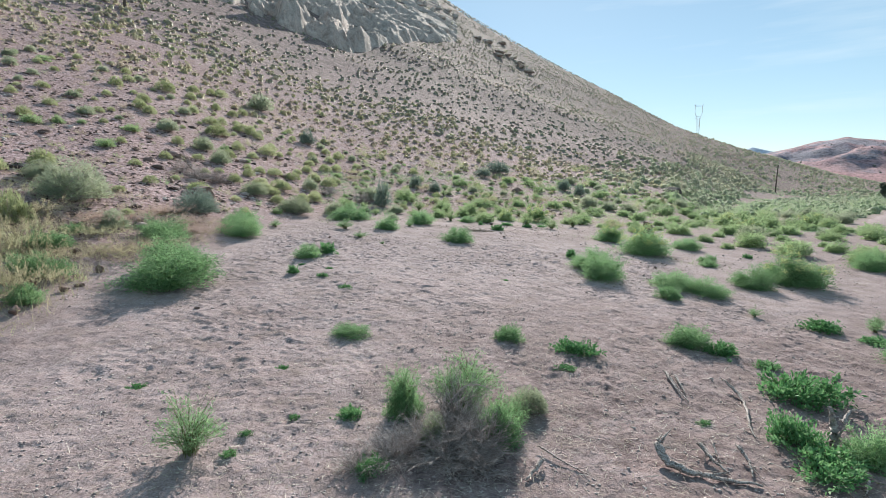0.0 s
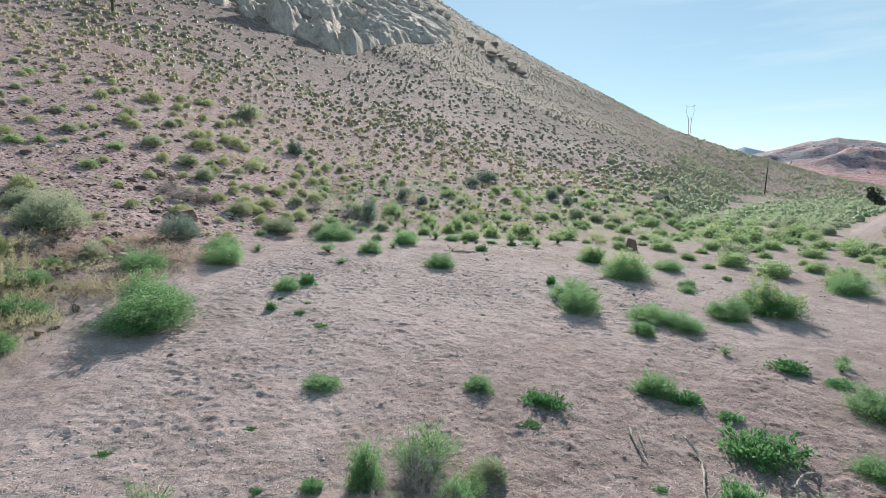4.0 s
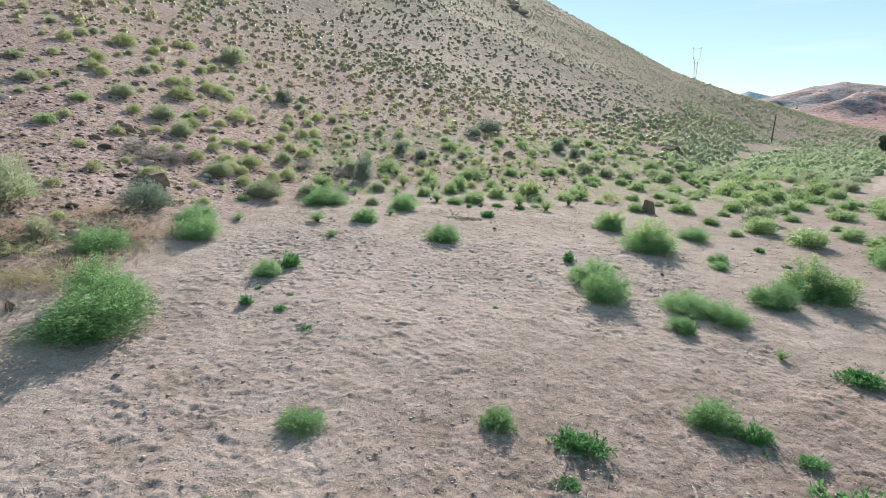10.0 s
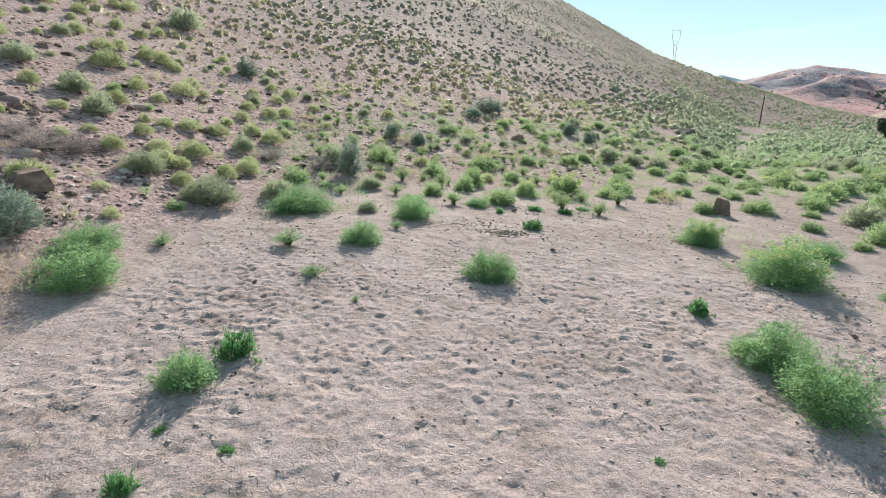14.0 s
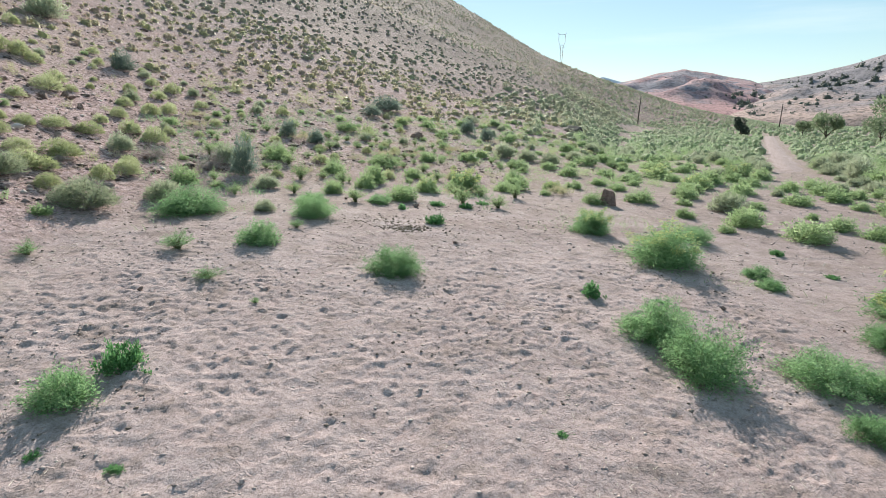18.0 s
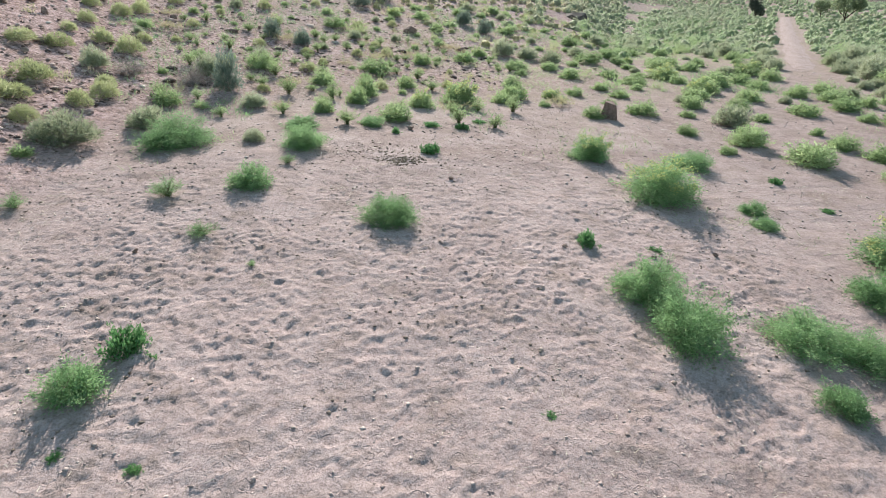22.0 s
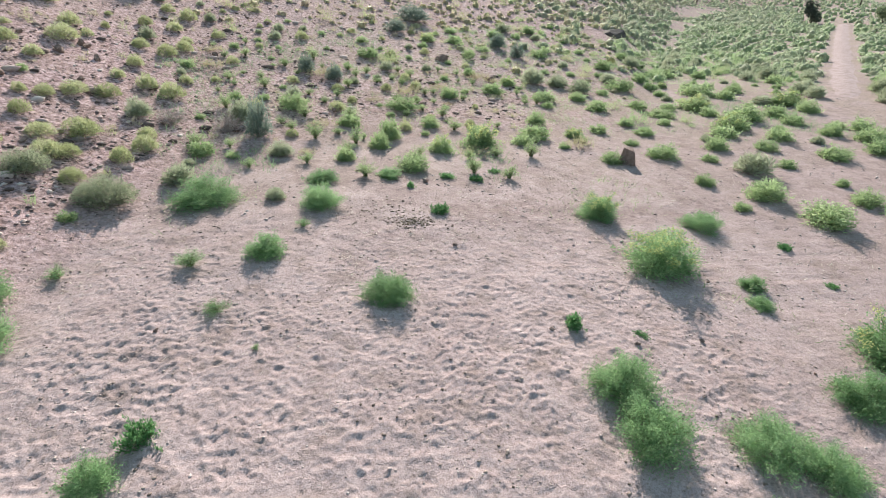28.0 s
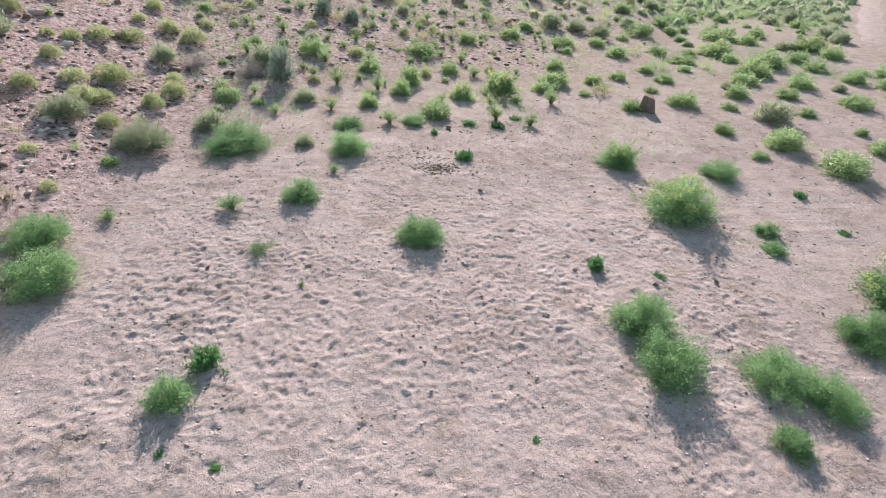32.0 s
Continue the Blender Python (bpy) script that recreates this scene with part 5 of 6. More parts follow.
for n, (x, y, wide, tall) in enumerate([(-11.17, 21.8, 0.4, 0.2), (-10.88, 22.4, 0.5, 0.24), (-10.43, 22.3, 0.36, 0.2), (-11.52, 22.9, 0.42, 0.18), (-10.7, 21.95, 0.3, 0.16), (-11.4, 22.35, 0.34, 0.2), (-10.95, 22.9, 0.3, 0.16), (-9.13, 30.1, 0.4, 0.3), (-8.41, 29.2, 0.34, 0.28), (-9.36, 28.8, 0.43, 0.32),
                                        (-13.8, 28.6, 0.47, 0.33), (-10.0, 21.6, 0.35, 0.2), (-11.9, 21.2, 0.35, 0.2), (5.2, 38.5, 0.9, 0.5), (7.4, 36.2, 0.7, 0.4)]):
    stone(x, y, wide, tall, 60 + n, ROCK, "dark flat slab on the stony slope", group="slabs on the slope", blocky=True)


def build_slope_rocks():
    rng = np.random.default_rng(77)
    x, y, _ = strewn(78, 150, 14, 42, -50, 6)
    for n, (a, b) in enumerate(zip(x, y)):
        if climbed(np.array(a), np.array(b)) > 0.4:
            wide = 0.16 + 0.3 * rng.random() ** 2
            stone(a, b, wide, wide * rng.uniform(0.45, 0.8), 200 + n, ROCK if rng.random() < 0.88 else PALE_ROCK, "angular brown stone among rubble on the slope", group="loose stones on the slope", fine=2)


build_slope_rocks()


# ---- dung on the sand ----
def build_dung():
    rng = np.random.default_rng(81)
    for cx, cy, count, wide in ((1.25, 19.55, 420, 0.25), (1.0, 20.15, 120, 0.6), (0.35, 20.2, 60, 0.45)):
        x, y = rng.normal(cx, wide, count), rng.normal(cy, wide * 0.7, count)
        strew_lumps("dung_heap", "dark dry droppings crumbled over pale sand", x, y, 0.014 + 0.045 * rng.random(count) ** 2.5, DROPPINGS, int(cx * 10) + 82, "dung", 0.7, 0.1)


build_dung()


# ---- bleached wood on the near ground ----
def branch(points, thick, seed, label, name="dead_branch", twigs=0, bark=None):
    """A weathered branch lying along points (x, y, lift over the ground)."""
    bark, thick = bark or DRIFT, 0.85 * thick
    rng = np.random.default_rng(seed)
    ctrl = np.array([(x, y, on_ground(x, y) + up) for x, y, up in points])
    t = np.linspace(0, len(ctrl) - 1, 26)
    k = np.minimum(t.astype(int), len(ctrl) - 2)
    u = (t - k)[:, None]
    before, after = ctrl[np.maximum(k - 1, 0)], ctrl[np.minimum(k + 2, len(ctrl) - 1)]
    p, q = ctrl[k], ctrl[k + 1]
    line = 0.5 * (2 * p + (q - before) * u + (2 * before - 5 * p + 4 * q - after) * u**2 + (3 * p - before - 3 * q + after) * u**3)
    line += rng.normal(0, thick * 0.2, line.shape)
    along = unit(np.gradient(line, axis=0))
    a = unit(np.cross(along, [0.1, 0.2, 1.0]))
    b = np.cross(along, a)
    sides = 13
    furrow = np.where(np.arange(sides) % 2 == 0, 1.0, 0.72) * rng.uniform(0.8, 1.2, sides)
    w = thick * (1 - 0.75 * np.linspace(0, 1, 26) ** 1.3) * np.clip(0.55 + np.linspace(0, 4, 26), 0, 1)
    ring = [line + (w * furrow[s] * (1 + 0.08 * np.sin(2 * s + np.linspace(0, 3, 26)) + rng.normal(0, 0.05, 26)))[:, None] * (a * math.cos(6.283 * s / sides) + b * math.sin(6.283 * s / sides)) for s in range(sides)]
    v = np.stack(ring, 1).reshape(-1, 3)
    i = np.arange(26 * sides).reshape(26, sides)
    f = np.stack([i[:-1], np.roll(i, -1, 1)[:-1], np.roll(i, -1, 1)[1:], i[1:]], -1).reshape(-1, 4)
    v = np.concatenate([v, line[:1], line[-1:]])
    cap = [(26 * sides, (s + 1) % sides, s, s) for s in range(sides)] + [(26 * sides + 1, 25 * sides + s, 25 * sides + (s + 1) % sides, 25 * sides + (s + 1) % sides) for s in range(sides)]
    tri = np.concatenate([f[:, [0, 1, 2]], f[:, [0, 2, 3]], np.array(cap)[:, :3]])
    base = line[13].copy()
    root = new(name)
    root.location = base
    limb = part("limb", mesh_of("limb", v - base, tri, bark, smooth=True), root)
    for _ in range(5):
        s = np.linspace(0, 1, 4)[None, :, None]
        d = unit(-along[0] + 0.35 * rng.normal(0, 1, 3))
        tl = (line[0] - base + rng.normal(0, thick * 0.45, 3))[None, None] + d * s * rng.uniform(1.5, 4.0) * thick
        part("splinter", mesh_of("splinter", *tubes(tl, thick * 0.35, 0.1), bark), limb)
    for _ in range(twigs):
        n = int(rng.integers(4, 22))
        d = unit(along[n] + 0.9 * unit(rng.normal(0, 1, 3)) + [0, 0, 0.3])
        s = np.linspace(0, 1, 5)[None, :, None]
        tl = (line[n] - base)[None, None] + d * s * rng.uniform(0.1, 0.28) + rng.normal(0, 0.008, (1, 5, 3)) * s
        part("side_twig", mesh_of("side_twig", *tubes(tl, thick * 0.3), bark), limb)
    return tagged(root, label, "branch", "driftwood")


branch([(2.05, 4.93, 0.15), (2.07, 4.78, 0.07), (2.2, 4.66, 0.04), (2.42, 4.61, 0.045), (2.82, 4.54, 0.03)], 0.056, 1, "long bleached curved branch with a splintered end on soil", twigs=2)
branch([(2.51, 5.06, 0.10), (2.54, 4.86, 0.05), (2.62, 4.68, 0.02)], 0.028, 2, "short grey broken branch on littered soil", twigs=1)
branch([(2.66, 5.1, 0.08), (2.62, 4.86, 0.02)], 0.014, 3, "thin pale dry stick on littered soil")
branch([(3.62, 6.72, 0.12), (3.66, 6.4, 0.03), (3.5, 5.98, 0.03), (3.33, 5.63, 0.03), (3.28, 5.4, 0.02)], 0.028, 4, "bleached wavy branch with a frayed dark end", twigs=1)
branch([(2.97, 7.0, 0.06), (2.93, 6.6, 0.04), (2.92, 6.2, 0.02)], 0.026, 5, "pale split stick lying on soil", twigs=2)
branch([(3.06, 6.9, 0.05), (2.99, 6.45, 0.02)], 0.022, 6, "pale split stick lying on soil", twigs=1)
branch([(2.88, 5.05, 0.10), (2.9, 4.88, 0.05), (2.82, 4.67, 0.02)], 0.024, 7, "pale crooked stick on littered soil", twigs=2)
branch([(0.9, 4.64, 0.06), (0.7, 4.38, 0.02)], 0.026, 8, "splintered bleached piece of wood on soil", twigs=2)
branch([(0.9, 4.88, 0.05), (1.1, 4.68, 0.03), (1.28, 4.52, 0.02)], 0.012, 9, "thin dark dry twig on soil", twigs=3)
branch([(4.08, 5.36, 0.0), (4.06, 5.4, 0.22), (4.03, 5.42, 0.42)], 0.07, 10, "upright grey weathered stump among leafy weeds", "stump", 2, TWIG)
branch([(4.4, 5.7, 0.1), (4.62, 5.9, 0.16), (4.95, 6.15, 0.04)], 0.03, 11, "grey dead branch behind leafy weeds", twigs=3)
branch([(3.9, 4.7, 0.05), (3.72, 4.5, 0.02)], 0.026, 12, "pale broken piece of wood under weeds", twigs=1)
branch([(0.05, 5.15, 0.30), (0.25, 5.22, 0.48), (0.5, 5.22, 0.44)], 0.012, 13, "dark dead limb inside the dead shrub", twigs=12, bark=TWIG)


# ---- far hills ----
def hill_material(name, low, tones, patches):
    """Bare far hillside: bands of earth, dark scrub spots, a paler foot."""
    m, n, l = nodes_of(name)
    co = n.new("ShaderNodeTexCoord").outputs["Object"]
    wide, spots = noise_tex(n, l, 0.014, 8, 0.66, co), noise_tex(n, l, 0.33, 4, 0.75, co)
    tone = ramp(n, tones)
    l.new(wide.outputs["Fac"], tone.inputs["Fac"])
    apart = n.new("ShaderNodeSeparateXYZ")
    l.new(co, apart.inputs[0])
    up = n.new("ShaderNodeMapRange")
    up.inputs["From Min"].default_value, up.inputs["From Max"].default_value = -26, -10
    wavy = n.new("ShaderNodeMath")
    wavy.operation = "MULTIPLY_ADD"
    wavy.inputs[1].default_value = -70.0
    l.new(noise_tex(n, l, 0.02, 5, 0.6, co).outputs["Fac"], wavy.inputs[0])
    l.new(apart.outputs["Z"], wavy.inputs[2])
    l.new(wavy.outputs[0], up.inputs["Value"])
    foot = mixed(n, l, low, tone.outputs["Color"], up.outputs[0])
    dots = ramp(n, patches)
    l.new(spots.outputs["Fac"], dots.inputs["Fac"])
    b = n["Principled BSDF"]
    l.new(mixed(n, l, foot, dots.outputs["Color"], 1.0, "MULTIPLY"), b.inputs["Base Color"])
    b.inputs["Roughness"].default_value = 0.95
    bump = n.new("ShaderNodeBump")
    bump.inputs["Distance"].default_value = 2.5
    l.new(noise_tex(n, l, 0.07, 8, 0.75, co).outputs["Fac"], bump.inputs["Height"])
    l.new(bump.outputs["Normal"], b.inputs["Normal"])
    return m


# Both earths carry extra blue in their colours for the haze of distance
HAZED_TAN_SOIL = hill_material("hazed_tan_soil", (0.53, 0.375, 0.335), [(0.40, (0.185, 0.172, 0.20)), (0.47, (0.28, 0.245, 0.27)), (0.53, (0.24, 0.22, 0.25)), (0.6, (0.36, 0.285, 0.29))], [(0.40, (0.45, 0.47, 0.46)), (0.50, (1, 1, 1)), (0.64, (1.12, 1.12, 1.12))])
HAZED_RED_SOIL = hill_material("hazed_red_soil", (0.50, 0.275, 0.28), [(0.40, (0.18, 0.175, 0.225)), (0.47, (0.25, 0.215, 0.27)), (0.51, (0.43, 0.25, 0.27)), (0.56, (0.45, 0.295, 0.31)), (0.60, (0.25, 0.225, 0.275))], [(0.40, (0.5, 0.5, 0.52)), (0.50, (1, 1, 1)), (0.64, (1.12, 1.12, 1.12))])
# The ridge's blue is the haze of distance, put into its base colour
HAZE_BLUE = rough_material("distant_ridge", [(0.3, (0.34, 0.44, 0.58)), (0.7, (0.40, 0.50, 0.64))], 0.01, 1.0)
CLIFF = rough_material("cliff_rock", [(0.34, (0.36, 0.29, 0.255)), (0.5, (0.54, 0.445, 0.395)), (0.66, (0.66, 0.565, 0.505))], 0.6, 1.0, 0.92, (1, 1, 0.35))


def ridge(name, label, bearings, heights, near, deep, material, seed, rough=0.1):
    """A hill across the view: crest heights by bearing, from its foot at near to its crest deep metres behind."""
    a = np.radians(np.linspace(bearings[0], bearings[-1], 260))
    t = np.linspace(0, 1.5, 70)[:, None]
    r = near + deep * t
    x, y = r * np.sin(a)[None], r * np.cos(a)[None]
    top = np.interp(np.degrees(a), bearings, heights)[None]
    shape = np.where(t < 1, np.clip(t, 0, 1) ** 0.8, 1 - 0.6 * np.clip(t - 1, 0, 1))
    cut = layers(x + 3000, y + 3000, 0.012, seed, 5) - 0.5
    gorge = -np.abs(layers(x + 5000, y + 5000, 0.02, seed + 9, 3) - 0.5) * 2 + 0.35
    z = top * shape + top * rough * (3.5 * cut + 1.6 * gorge) * np.clip(t * 3, 0, 1) * np.where(t < 0.8, 1, 0.3) - 3 * (t == 0)
    k = np.arange(x.size).reshape(x.shape)
    f = np.stack([k[:-1, :-1], k[:-1, 1:], k[1:, 1:], k[1:, :-1]], -1).reshape(-1, 4)
    ob = new(name, mesh_of(name, np.stack([x, y, z], -1).reshape(-1, 3), f, material))
    tagged(ob, label, "hill", kind="structure")
    return x, y, z


RED_SHAPE = ridge("red_hill", "reddish bare hill with dark scrub across the valley", [24, 27, 29, 31, 34, 36.5, 39, 42, 45, 50], [24, 30, 36, 42, 49, 54, 48, 42, 28, 8], 420, 260, HAZED_RED_SOIL, 201, 0.14)
TAN_SHAPE = ridge("tan_hill", "tan hillside with scattered dark junipers", [38, 41, 44, 46.5, 49, 52.5, 58, 70, 95], [20, 40, 48, 54, 62, 78, 98, 110, 90], 400, 400, HAZED_TAN_SOIL, 231, 0.12)
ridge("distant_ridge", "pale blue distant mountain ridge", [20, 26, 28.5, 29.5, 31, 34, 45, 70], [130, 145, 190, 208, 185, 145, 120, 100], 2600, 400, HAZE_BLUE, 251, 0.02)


# ---- rock outcrops high on the near hill ----
def outcrop(bearing, far, wide, tall, seed, fine=4):
    """A fluted crag that stands out of the slope, facing downhill."""
    x, y = far * math.sin(radians(bearing)), far * math.cos(radians(bearing))
    rng = np.random.default_rng(seed)
    bm = bmesh.new()
    bmesh.ops.create_icosphere(bm, subdivisions=fine, radius=0.5)
    cuts = [(Vector((rng.normal(0, 1), rng.normal(0, 1), rng.normal(0, 0.5))).normalized(), rng.uniform(0.25, 0.42)) for _ in range(10)]
    for v in bm.verts:
        for n, d in cuts:
            over = v.co.dot(n) - d
            if over > 0:
                v.co -= n * over * 0.85
        p = v.co * 4 + Vector((seed, seed, 0))
        v.co *= 1 + 0.30 * noise.noise(Vector((p.x * 1.3, p.y * 1.3, p.z * 0.4))) + 0.14 * noise.noise(p * 2.6) + 0.06 * noise.noise(p * 6)
    me = bpy.data.meshes.new("outcrop")
    bm.to_mesh(me)
    bm.free()
    me.materials.append(CLIFF)
    ob = new("outcrop", me)
    ob.matrix_basis = Matrix.LocRotScale((x, y, land_at(x, y) + 0.12 * tall), Euler((radians(-8), 0, -radians(bearing))), (wide, wide * 0.7, tall))
    return tagged(ob, "pale grey-tan fluted rock crag on the hillside", "rock", "crags")


def build_cliff():
    """Broken pale rock over the upper hillside: a fluted cliff at its lower edge, gullies and ribs above it."""
    bearing = np.radians(np.linspace(-32, 1.5, 330))[None]
    edge = np.interp(np.degrees(bearing), [-32, -20, -9.5, -7.5, -4, 1.5], [110, 106, 109, 122, 142, 190])
    edge = edge + 9 * (layers(bearing * 22 + 40, 0 * bearing, 1.0, 301, 4) - 0.5)
    t = np.linspace(0, 1, 120)[:, None]
    far = edge + 125 * t ** 1.6
    x, y = far * np.sin(bearing), far * np.cos(bearing)
    along = bearing * 115 + 0.05 * far
    rib = 1 - 2.6 * np.abs(layers(along * 0.10 + 70, far * 0.022, 1.0, 303, 3) - 0.5)
    fine = layers(along * 0.42 + 70, far * 0.2 + 9, 1.0, 304, 5) - 0.5
    ledge = np.abs(((far + 5 * layers(along * 0.1 + 9, far * 0.05, 1.0, 307, 2)) % 9.0) / 9.0 - 0.5)
    tall = np.interp(np.degrees(bearing), [-32, -20, -8.2, -5, 0, 1.5], [9, 9, 7, 4.5, 2.5, 0.5])
    rise = np.clip((far - edge) / 7, 0, 1) ** 0.7 * np.clip(1.35 - (far - edge) / 130, 0.25, 1)
    z = land(x, y) + rise * (tall * (np.maximum(rib, 0.56) - 0.48) + 0.95 * tall * fine + 2.6 * (ledge - 0.25)) - 0.8 * (1 - rise)
    k = np.arange(far.size).reshape(far.shape)
    f = np.stack([k[:-1, :-1], k[:-1, 1:], k[1:, 1:], k[1:, :-1]], -1).reshape(-1, 4)
    tagged(new("rock_cliff", mesh_of("rock_cliff", np.stack([x, y, z], -1).reshape(-1, 3), f, CLIFF)), "pale grey-tan fluted cliff across the hillside", "cliff")


def build_crags():
    rng = np.random.default_rng(91)
    for k in range(8):
        outcrop(-26 + 19 * rng.random(), 150 + 40 * rng.random(), rng.uniform(4, 8), rng.uniform(2.5, 4.5), 300 + k)
    # ribs of rock that climb to the crest
    for k in range(26):
        bearing = -9 + 11 * rng.random()
        low = 128 + 6 * (bearing + 9)
        outcrop(bearing, low + (262 - low) * rng.random(), rng.uniform(2, 5.5), rng.uniform(1.4, 3.4), 400 + k, 3)
    for k in range(14):
        outcrop(3 + 6 * rng.random(), rng.uniform(205, 262), rng.uniform(3, 6), rng.uniform(1.0, 2.2), 500 + k, 3)


build_cliff()
build_crags()


# ---- poles and tower ----
def pole(x, y, tall, lean, label):
    root = new("utility_pole")
    root.matrix_basis = pose(x, y, land_at(x, y) - 0.2, 0, lean, 0)
    bm = bmesh.new()
    bmesh.ops.create_cone(bm, cap_ends=True, segments=10, radius1=0.17, radius2=0.11, depth=tall, matrix=Matrix.Translation((0, 0, tall / 2)))
    me = bpy.data.meshes.new("shaft")
    bm.to_mesh(me)
    bm.free()
    me.materials.append(POLE)
    part("shaft", me, root)
    bm = bmesh.new()
    bmesh.ops.create_cube(bm, size=1, matrix=pose(0, 0, tall - 0.7, 0, 0, 40) @ Matrix.Diagonal((1.9, 0.1, 0.12, 1)))
    me = bpy.data.meshes.new("crossarm")
    bm.to_mesh(me)
    bm.free()
    me.materials.append(POLE)
    crossarm = part("crossarm", me, root)
    for s in (-0.8, -0.3, 0.3, 0.8):
        bm = bmesh.new()
        bmesh.ops.create_cone(bm, cap_ends=True, segments=8, radius1=0.05, radius2=0.03, depth=0.16, matrix=pose(s * math.cos(radians(40)), s * math.sin(radians(40)), tall - 0.56))
        me = bpy.data.meshes.new("insulator")
        bm.to_mesh(me)
        bm.free()
        me.materials.append(STEEL)
        part("insulator", me, crossarm)
    return tagged(root, label, "pole", "power line")


pole(85.0, 139.0, 7.4, 3.0, "dark wooden utility pole among valley sagebrush")
pole(141.0, 149.0, 7.6, 1.5, "dark wooden utility pole by the track")
pole(201.0, 187.0, 7.8, -1.0, "dark wooden utility pole before a tan hillside")
pole(-34.2, 60.6, 3.0, 0.0, "dark wooden post high on the stony slope")


def tower():
    """A lattice power tower with a narrow waist and a forked head."""
    root = new("power_tower")
    x, y = 155.0, 334.0
    z = land_at(x, y) - 1.0
    root.location = (x, y, z)
    top = 54.0 - z

    def bar(name, a, b, thick=0.28):
        line = np.linspace(0, 1, 2)[None, :, None] * (np.array(b) - np.array(a)) + np.array(a)
        part(name, mesh_of(name, *tubes(line, thick, 1.0), STEEL), root)

    waist, foot, neck = top - 8.0, 0.35, 0.85
    for sx in (-1, 1):
        for sy in (-1, 1):
            bar("leg", (sx * foot, sy * foot, 0), (sx * neck, sy * neck, waist), 0.12)
    steps = 10
    for k in range(steps):
        za, zb = waist * k / steps, waist * (k + 1) / steps
        wa, wb = foot + (neck - foot) * k / steps, foot + (neck - foot) * (k + 1) / steps
        for s in (-1, 1):
            bar("lattice_bar", (-wa, s * wa, za), (wb, s * wb, zb), 0.06)
            bar("lattice_bar", (s * wa, wa, za), (s * wb, -wb, zb), 0.06)
    # the lyre-shaped head: two bowed arms, a beam across, peaks for the earth wires
    bow = [(neck, waist), (1.75, waist + 2.2), (2.15, waist + 4.4), (1.85, top - 1.0), (2.3, top)]
    for s in (-1, 1):
        for (xa, za), (xb, zb) in zip(bow, bow[1:]):
            for y in (-0.3, 0.3):
                bar("fork_arm", (s * xa, y, za), (s * xb, y, zb), 0.1)
        bar("peak_arm", (s * 1.85, 0, top - 1.0), (s * 2.5, 0, top - 0.2), 0.08)
        bar("crossarm", (s * neck, 0, waist - 0.4), (s * 2.2, 0, waist - 0.1), 0.1)
    bar("crossarm", (-1.85, 0, top - 1.0), (1.85, 0, top - 1.0), 0.12)
    bar("crossarm", (-1.2, 0, waist + 0.9), (1.2, 0, waist + 0.9), 0.1)
    root.rotation_euler = (0, 0, -0.35)
    return tagged(root, "grey steel lattice power tower behind the hill's crest", "power tower")


tower()


# ---- trees of the valley ----
def tree(x, y, tall, wide, seed, leaf, label, name, bare=0.0):
    rng = np.random.default_rng(seed)
    root = new(name)
    root.location = (x, y, land_at(x, y) - 0.1)
    t = np.linspace(0, 1, 6)
    trunk = np.stack([0.25 * np.sin(2 * t + seed) * t, 0.2 * np.sin(3 * t) * t, t * tall * 0.45], 1)[None]
    stem = part("trunk", mesh_of("trunk", *tubes(trunk, tall * 0.035, 0.5), POLE), root)
    fork = trunk[0, -1]
    limbs = []
    for _ in range(9):
        a, up = rng.uniform(0, 6.283), rng.uniform(0.3, 1.0)
        end = np.array([math.cos(a) * wide * 0.4, math.sin(a) * wide * 0.4, tall * (0.45 + 0.45 * up)])
        start = trunk[0, rng.integers(2, 6)]
        line = start + (end - start) * t[:, None] + rng.normal(0, 0.05 * wide, (6, 3)) * t[:, None] * (1 - t[:, None]) * 2
        limbs.append(line)
        part("limb", mesh_of("limb", *tubes(line[None], tall * 0.014, 0.3), POLE), stem)
    limbs = np.array(limbs)
    if leaf is JUNIPER:
        limbs[:, :, 2] *= np.linspace(0.25, 1.0, len(limbs))[:, None]
    n = int(2600 * (1 - bare))
    if n:
        masses = [(l[-1, 0] * 0.85, l[-1, 1] * 0.85, l[-1, 2], rng.uniform(0.14, 0.24) * wide) for l in limbs] + [(fork[0], fork[1], tall * 0.72, 0.3 * wide)]
        pick = rng.integers(0, len(masses), n)
        m = np.array(masses)[pick]
        d = unit(rng.normal(0, 1, (n, 3)))
        at = m[:, :3] + d * m[:, 3:] * rng.uniform(0.4, 1, (n, 1)) ** 0.6
        part("crown", mesh_of("crown", *blades(rng, at, d, tall * 0.075, tall * 0.04, 1.0, 0.1), leaf), root)
    return tagged(root, label, "tree", "valley trees")


tree(72.7, 72.4, 3.7, 4.1, 1, TREE, "small round green cottonwood among valley sagebrush", "cottonwood")
tree(81.5, 84.5, 2.6, 2.8, 2, TREE, "low green tree beside a cottonwood", "cottonwood")
tree(75.5, 91.7, 3.5, 2.6, 3, JUNIPER, "dark juniper standing beside the sandy track", "juniper")
tree(73.0, 64.5, 3.6, 5.0, 4, TREE, "green tree with bare grey upper limbs", "cottonwood", 0.2)
tree(82.0, 69.2, 6.5, 7.0, 5, TREE, "spreading green valley tree with dead limbs", "cottonwood", 0.75)
tree(71.0, 60.0, 3.4, 4.6, 6, TREE, "bushy green tree in the valley scrub", "cottonwood")


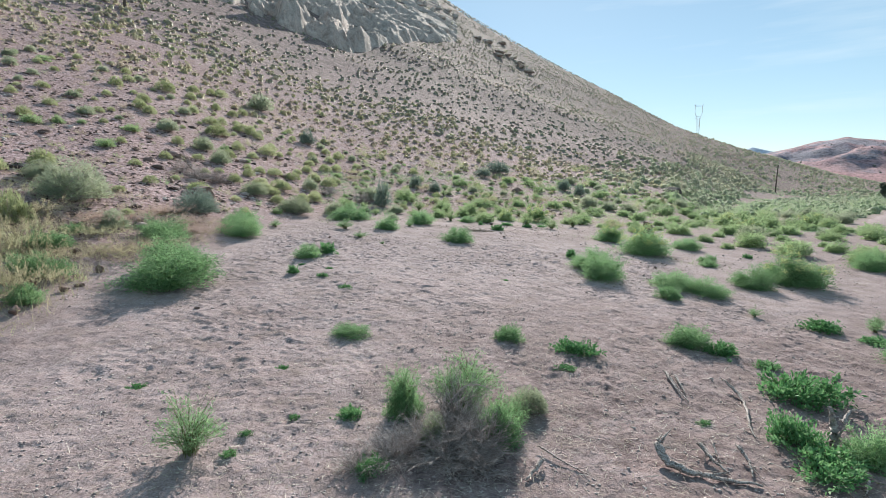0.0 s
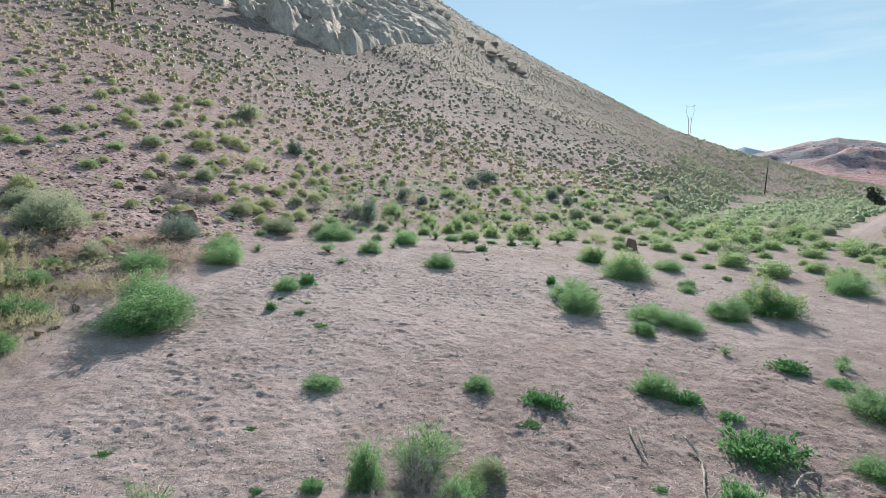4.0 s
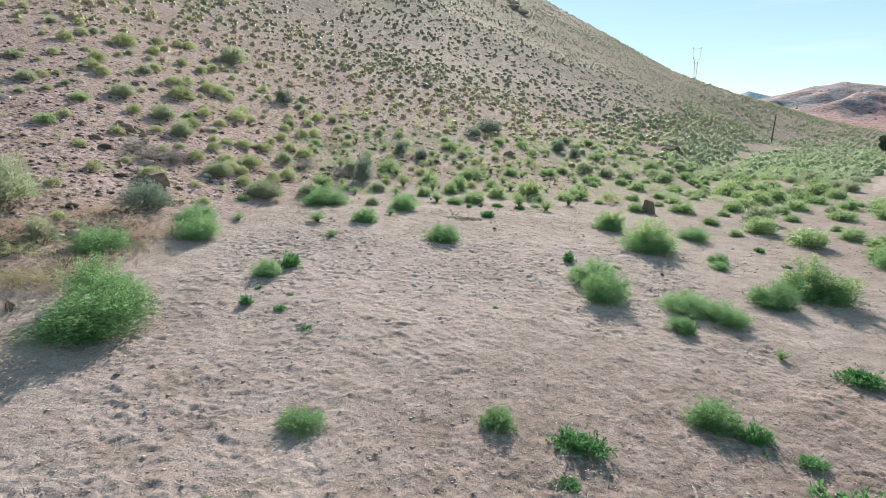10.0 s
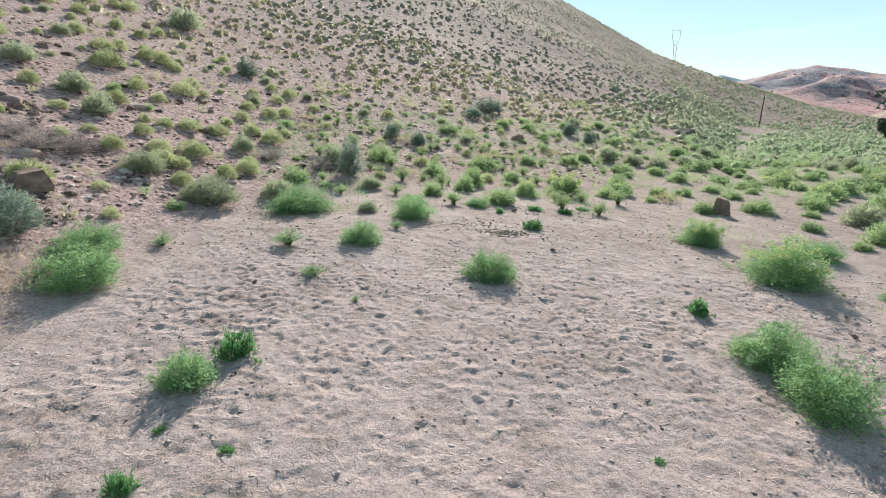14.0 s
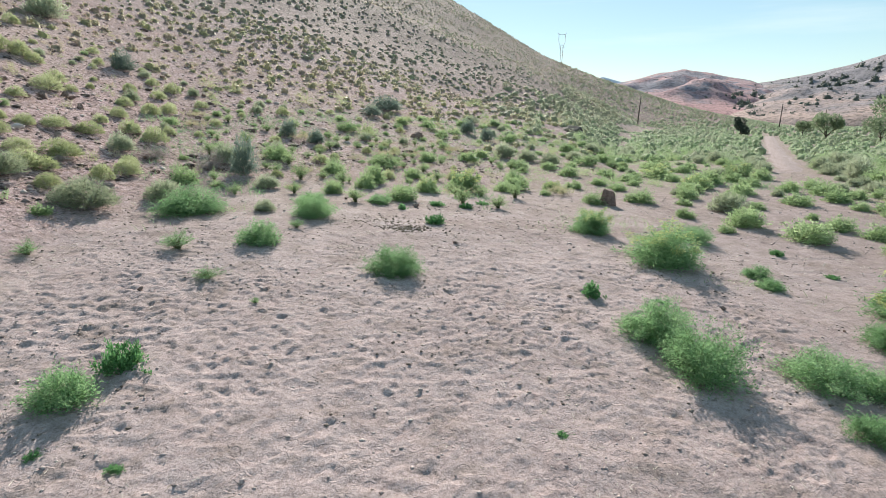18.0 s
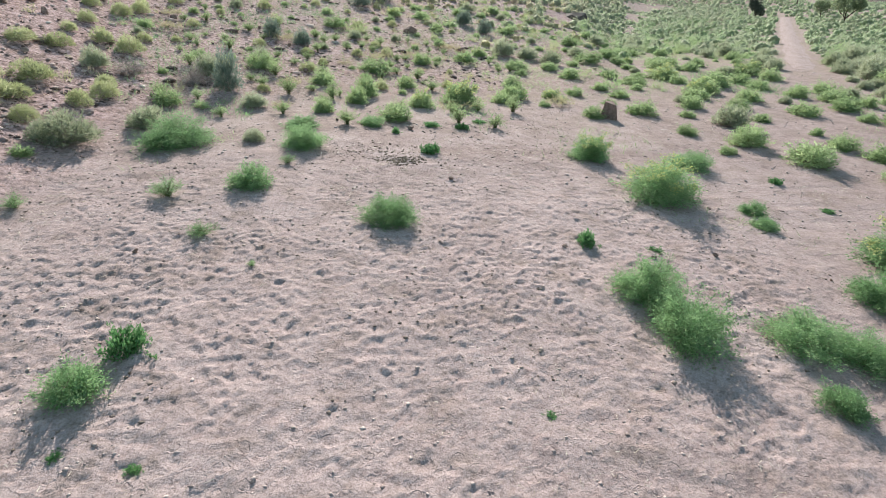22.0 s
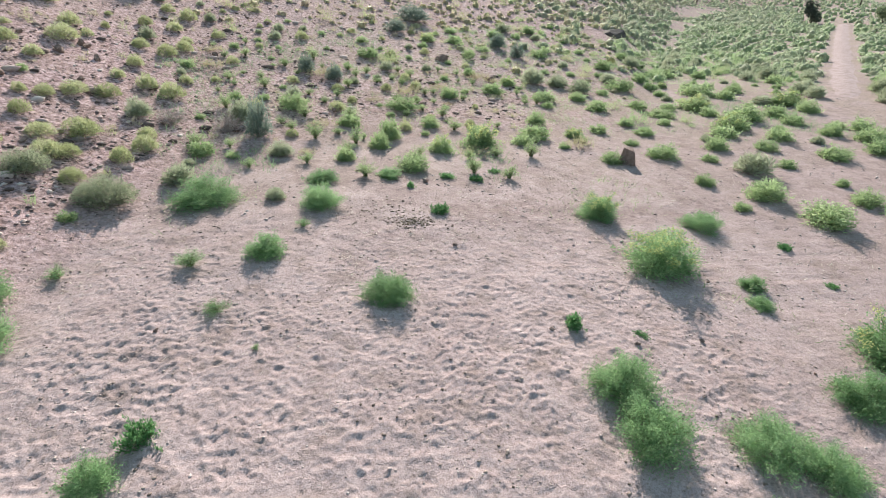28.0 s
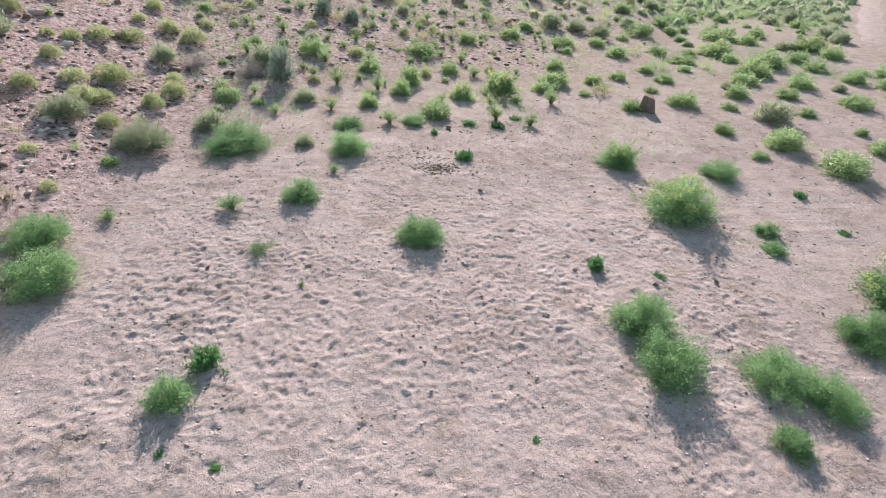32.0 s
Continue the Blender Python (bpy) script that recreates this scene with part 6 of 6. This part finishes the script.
def build_junipers():
    """Dark trees dotted over the far slopes, joined: they stay far off."""
    rng = np.random.default_rng(97)
    spots = []
    # thick in the saddle between the two hills, thin elsewhere: rows up the slope, columns along it
    for (x, y, z), count, low, high, lo, hi, size in ((RED_SHAPE, 90, 1, 20, 165, 232, 5.0), (RED_SHAPE, 110, 4, 44, 90, 240, 1.6), (TAN_SHAPE, 100, 6, 36, 30, 75, 4.8), (TAN_SHAPE, 420, 4, 44, 15, 250, 1.7)):
        i, j = rng.integers(low, high, count), rng.integers(lo, hi, count)
        spots.append(np.stack([x[i, j], y[i, j], z[i, j], size * rng.uniform(0.6, 1.7, count)], 1))
    at = np.concatenate(spots)
    vs, fs, base = [], [], 0
    for p in at:
        v, f, *_ = tuft(rng, 30, 0.28, rng.uniform(0.6, 0.9), (3, 7, 0.6), 0.6)
        vs.append(v * p[3] + p[:3] - [0, 0, 0.4])
        fs.append(f + base)
        base += len(v)
    tagged(new("hill_junipers", mesh_of("hill_junipers", np.concatenate(vs), np.concatenate(fs), HAZED_TREE)), "dark junipers dotted over far slopes", "trees", kind="stuff")


build_junipers()
# bright leafy growth below the track
plants("green", [(27.89, 29.01, 2.5, 1.3), (34.73, 33.46, 2.9, 1.4), (38.0, 29.0, 4.0, 1.2), (40.5, 31.5, 4.5, 1.3), (43.0, 29.5, 4.2, 1.2), (36.0, 26.0, 3.5, 1.0), (41.0, 27.0, 4.0, 1.1)], "leafy thicket")
plants("green", [(22.76, 31.8, 1.32, 0.89), (19.29, 23.33, 0.87, 0.51), (19.15, 21.92, 1.12, 0.62)], "bushes on the flat")
plants("sage", [(27.0, 24.5, 2.0, 1.2), (30.5, 27.0, 2.4, 1.4), (25.0, 21.5, 2.0, 1.1), (33.0, 29.5, 2.4, 1.5), (29.0, 23.0, 2.0, 1.2),
                (28.84, 31.18, 2.09, 1.4), (26.4, 29.06, 0.99, 0.53), (24.42, 26.9, 1.07, 0.64), (23.09, 24.71, 1.64, 0.79), (25.93, 27.2, 1.12, 0.88), (30.2, 33.6, 1.3, 0.8), (26.1, 35.2, 1.3, 0.8),
                (31.3, 35.9, 1.56, 0.96), (34.1, 37.0, 1.85, 1.2)], "sagebrush")
plants("green", [(21.2, 26.6, 1.5, 0.9), (22.4, 28.3, 1.3, 0.8), (20.3, 27.6, 1.2, 0.75)], "bushes on the flat")
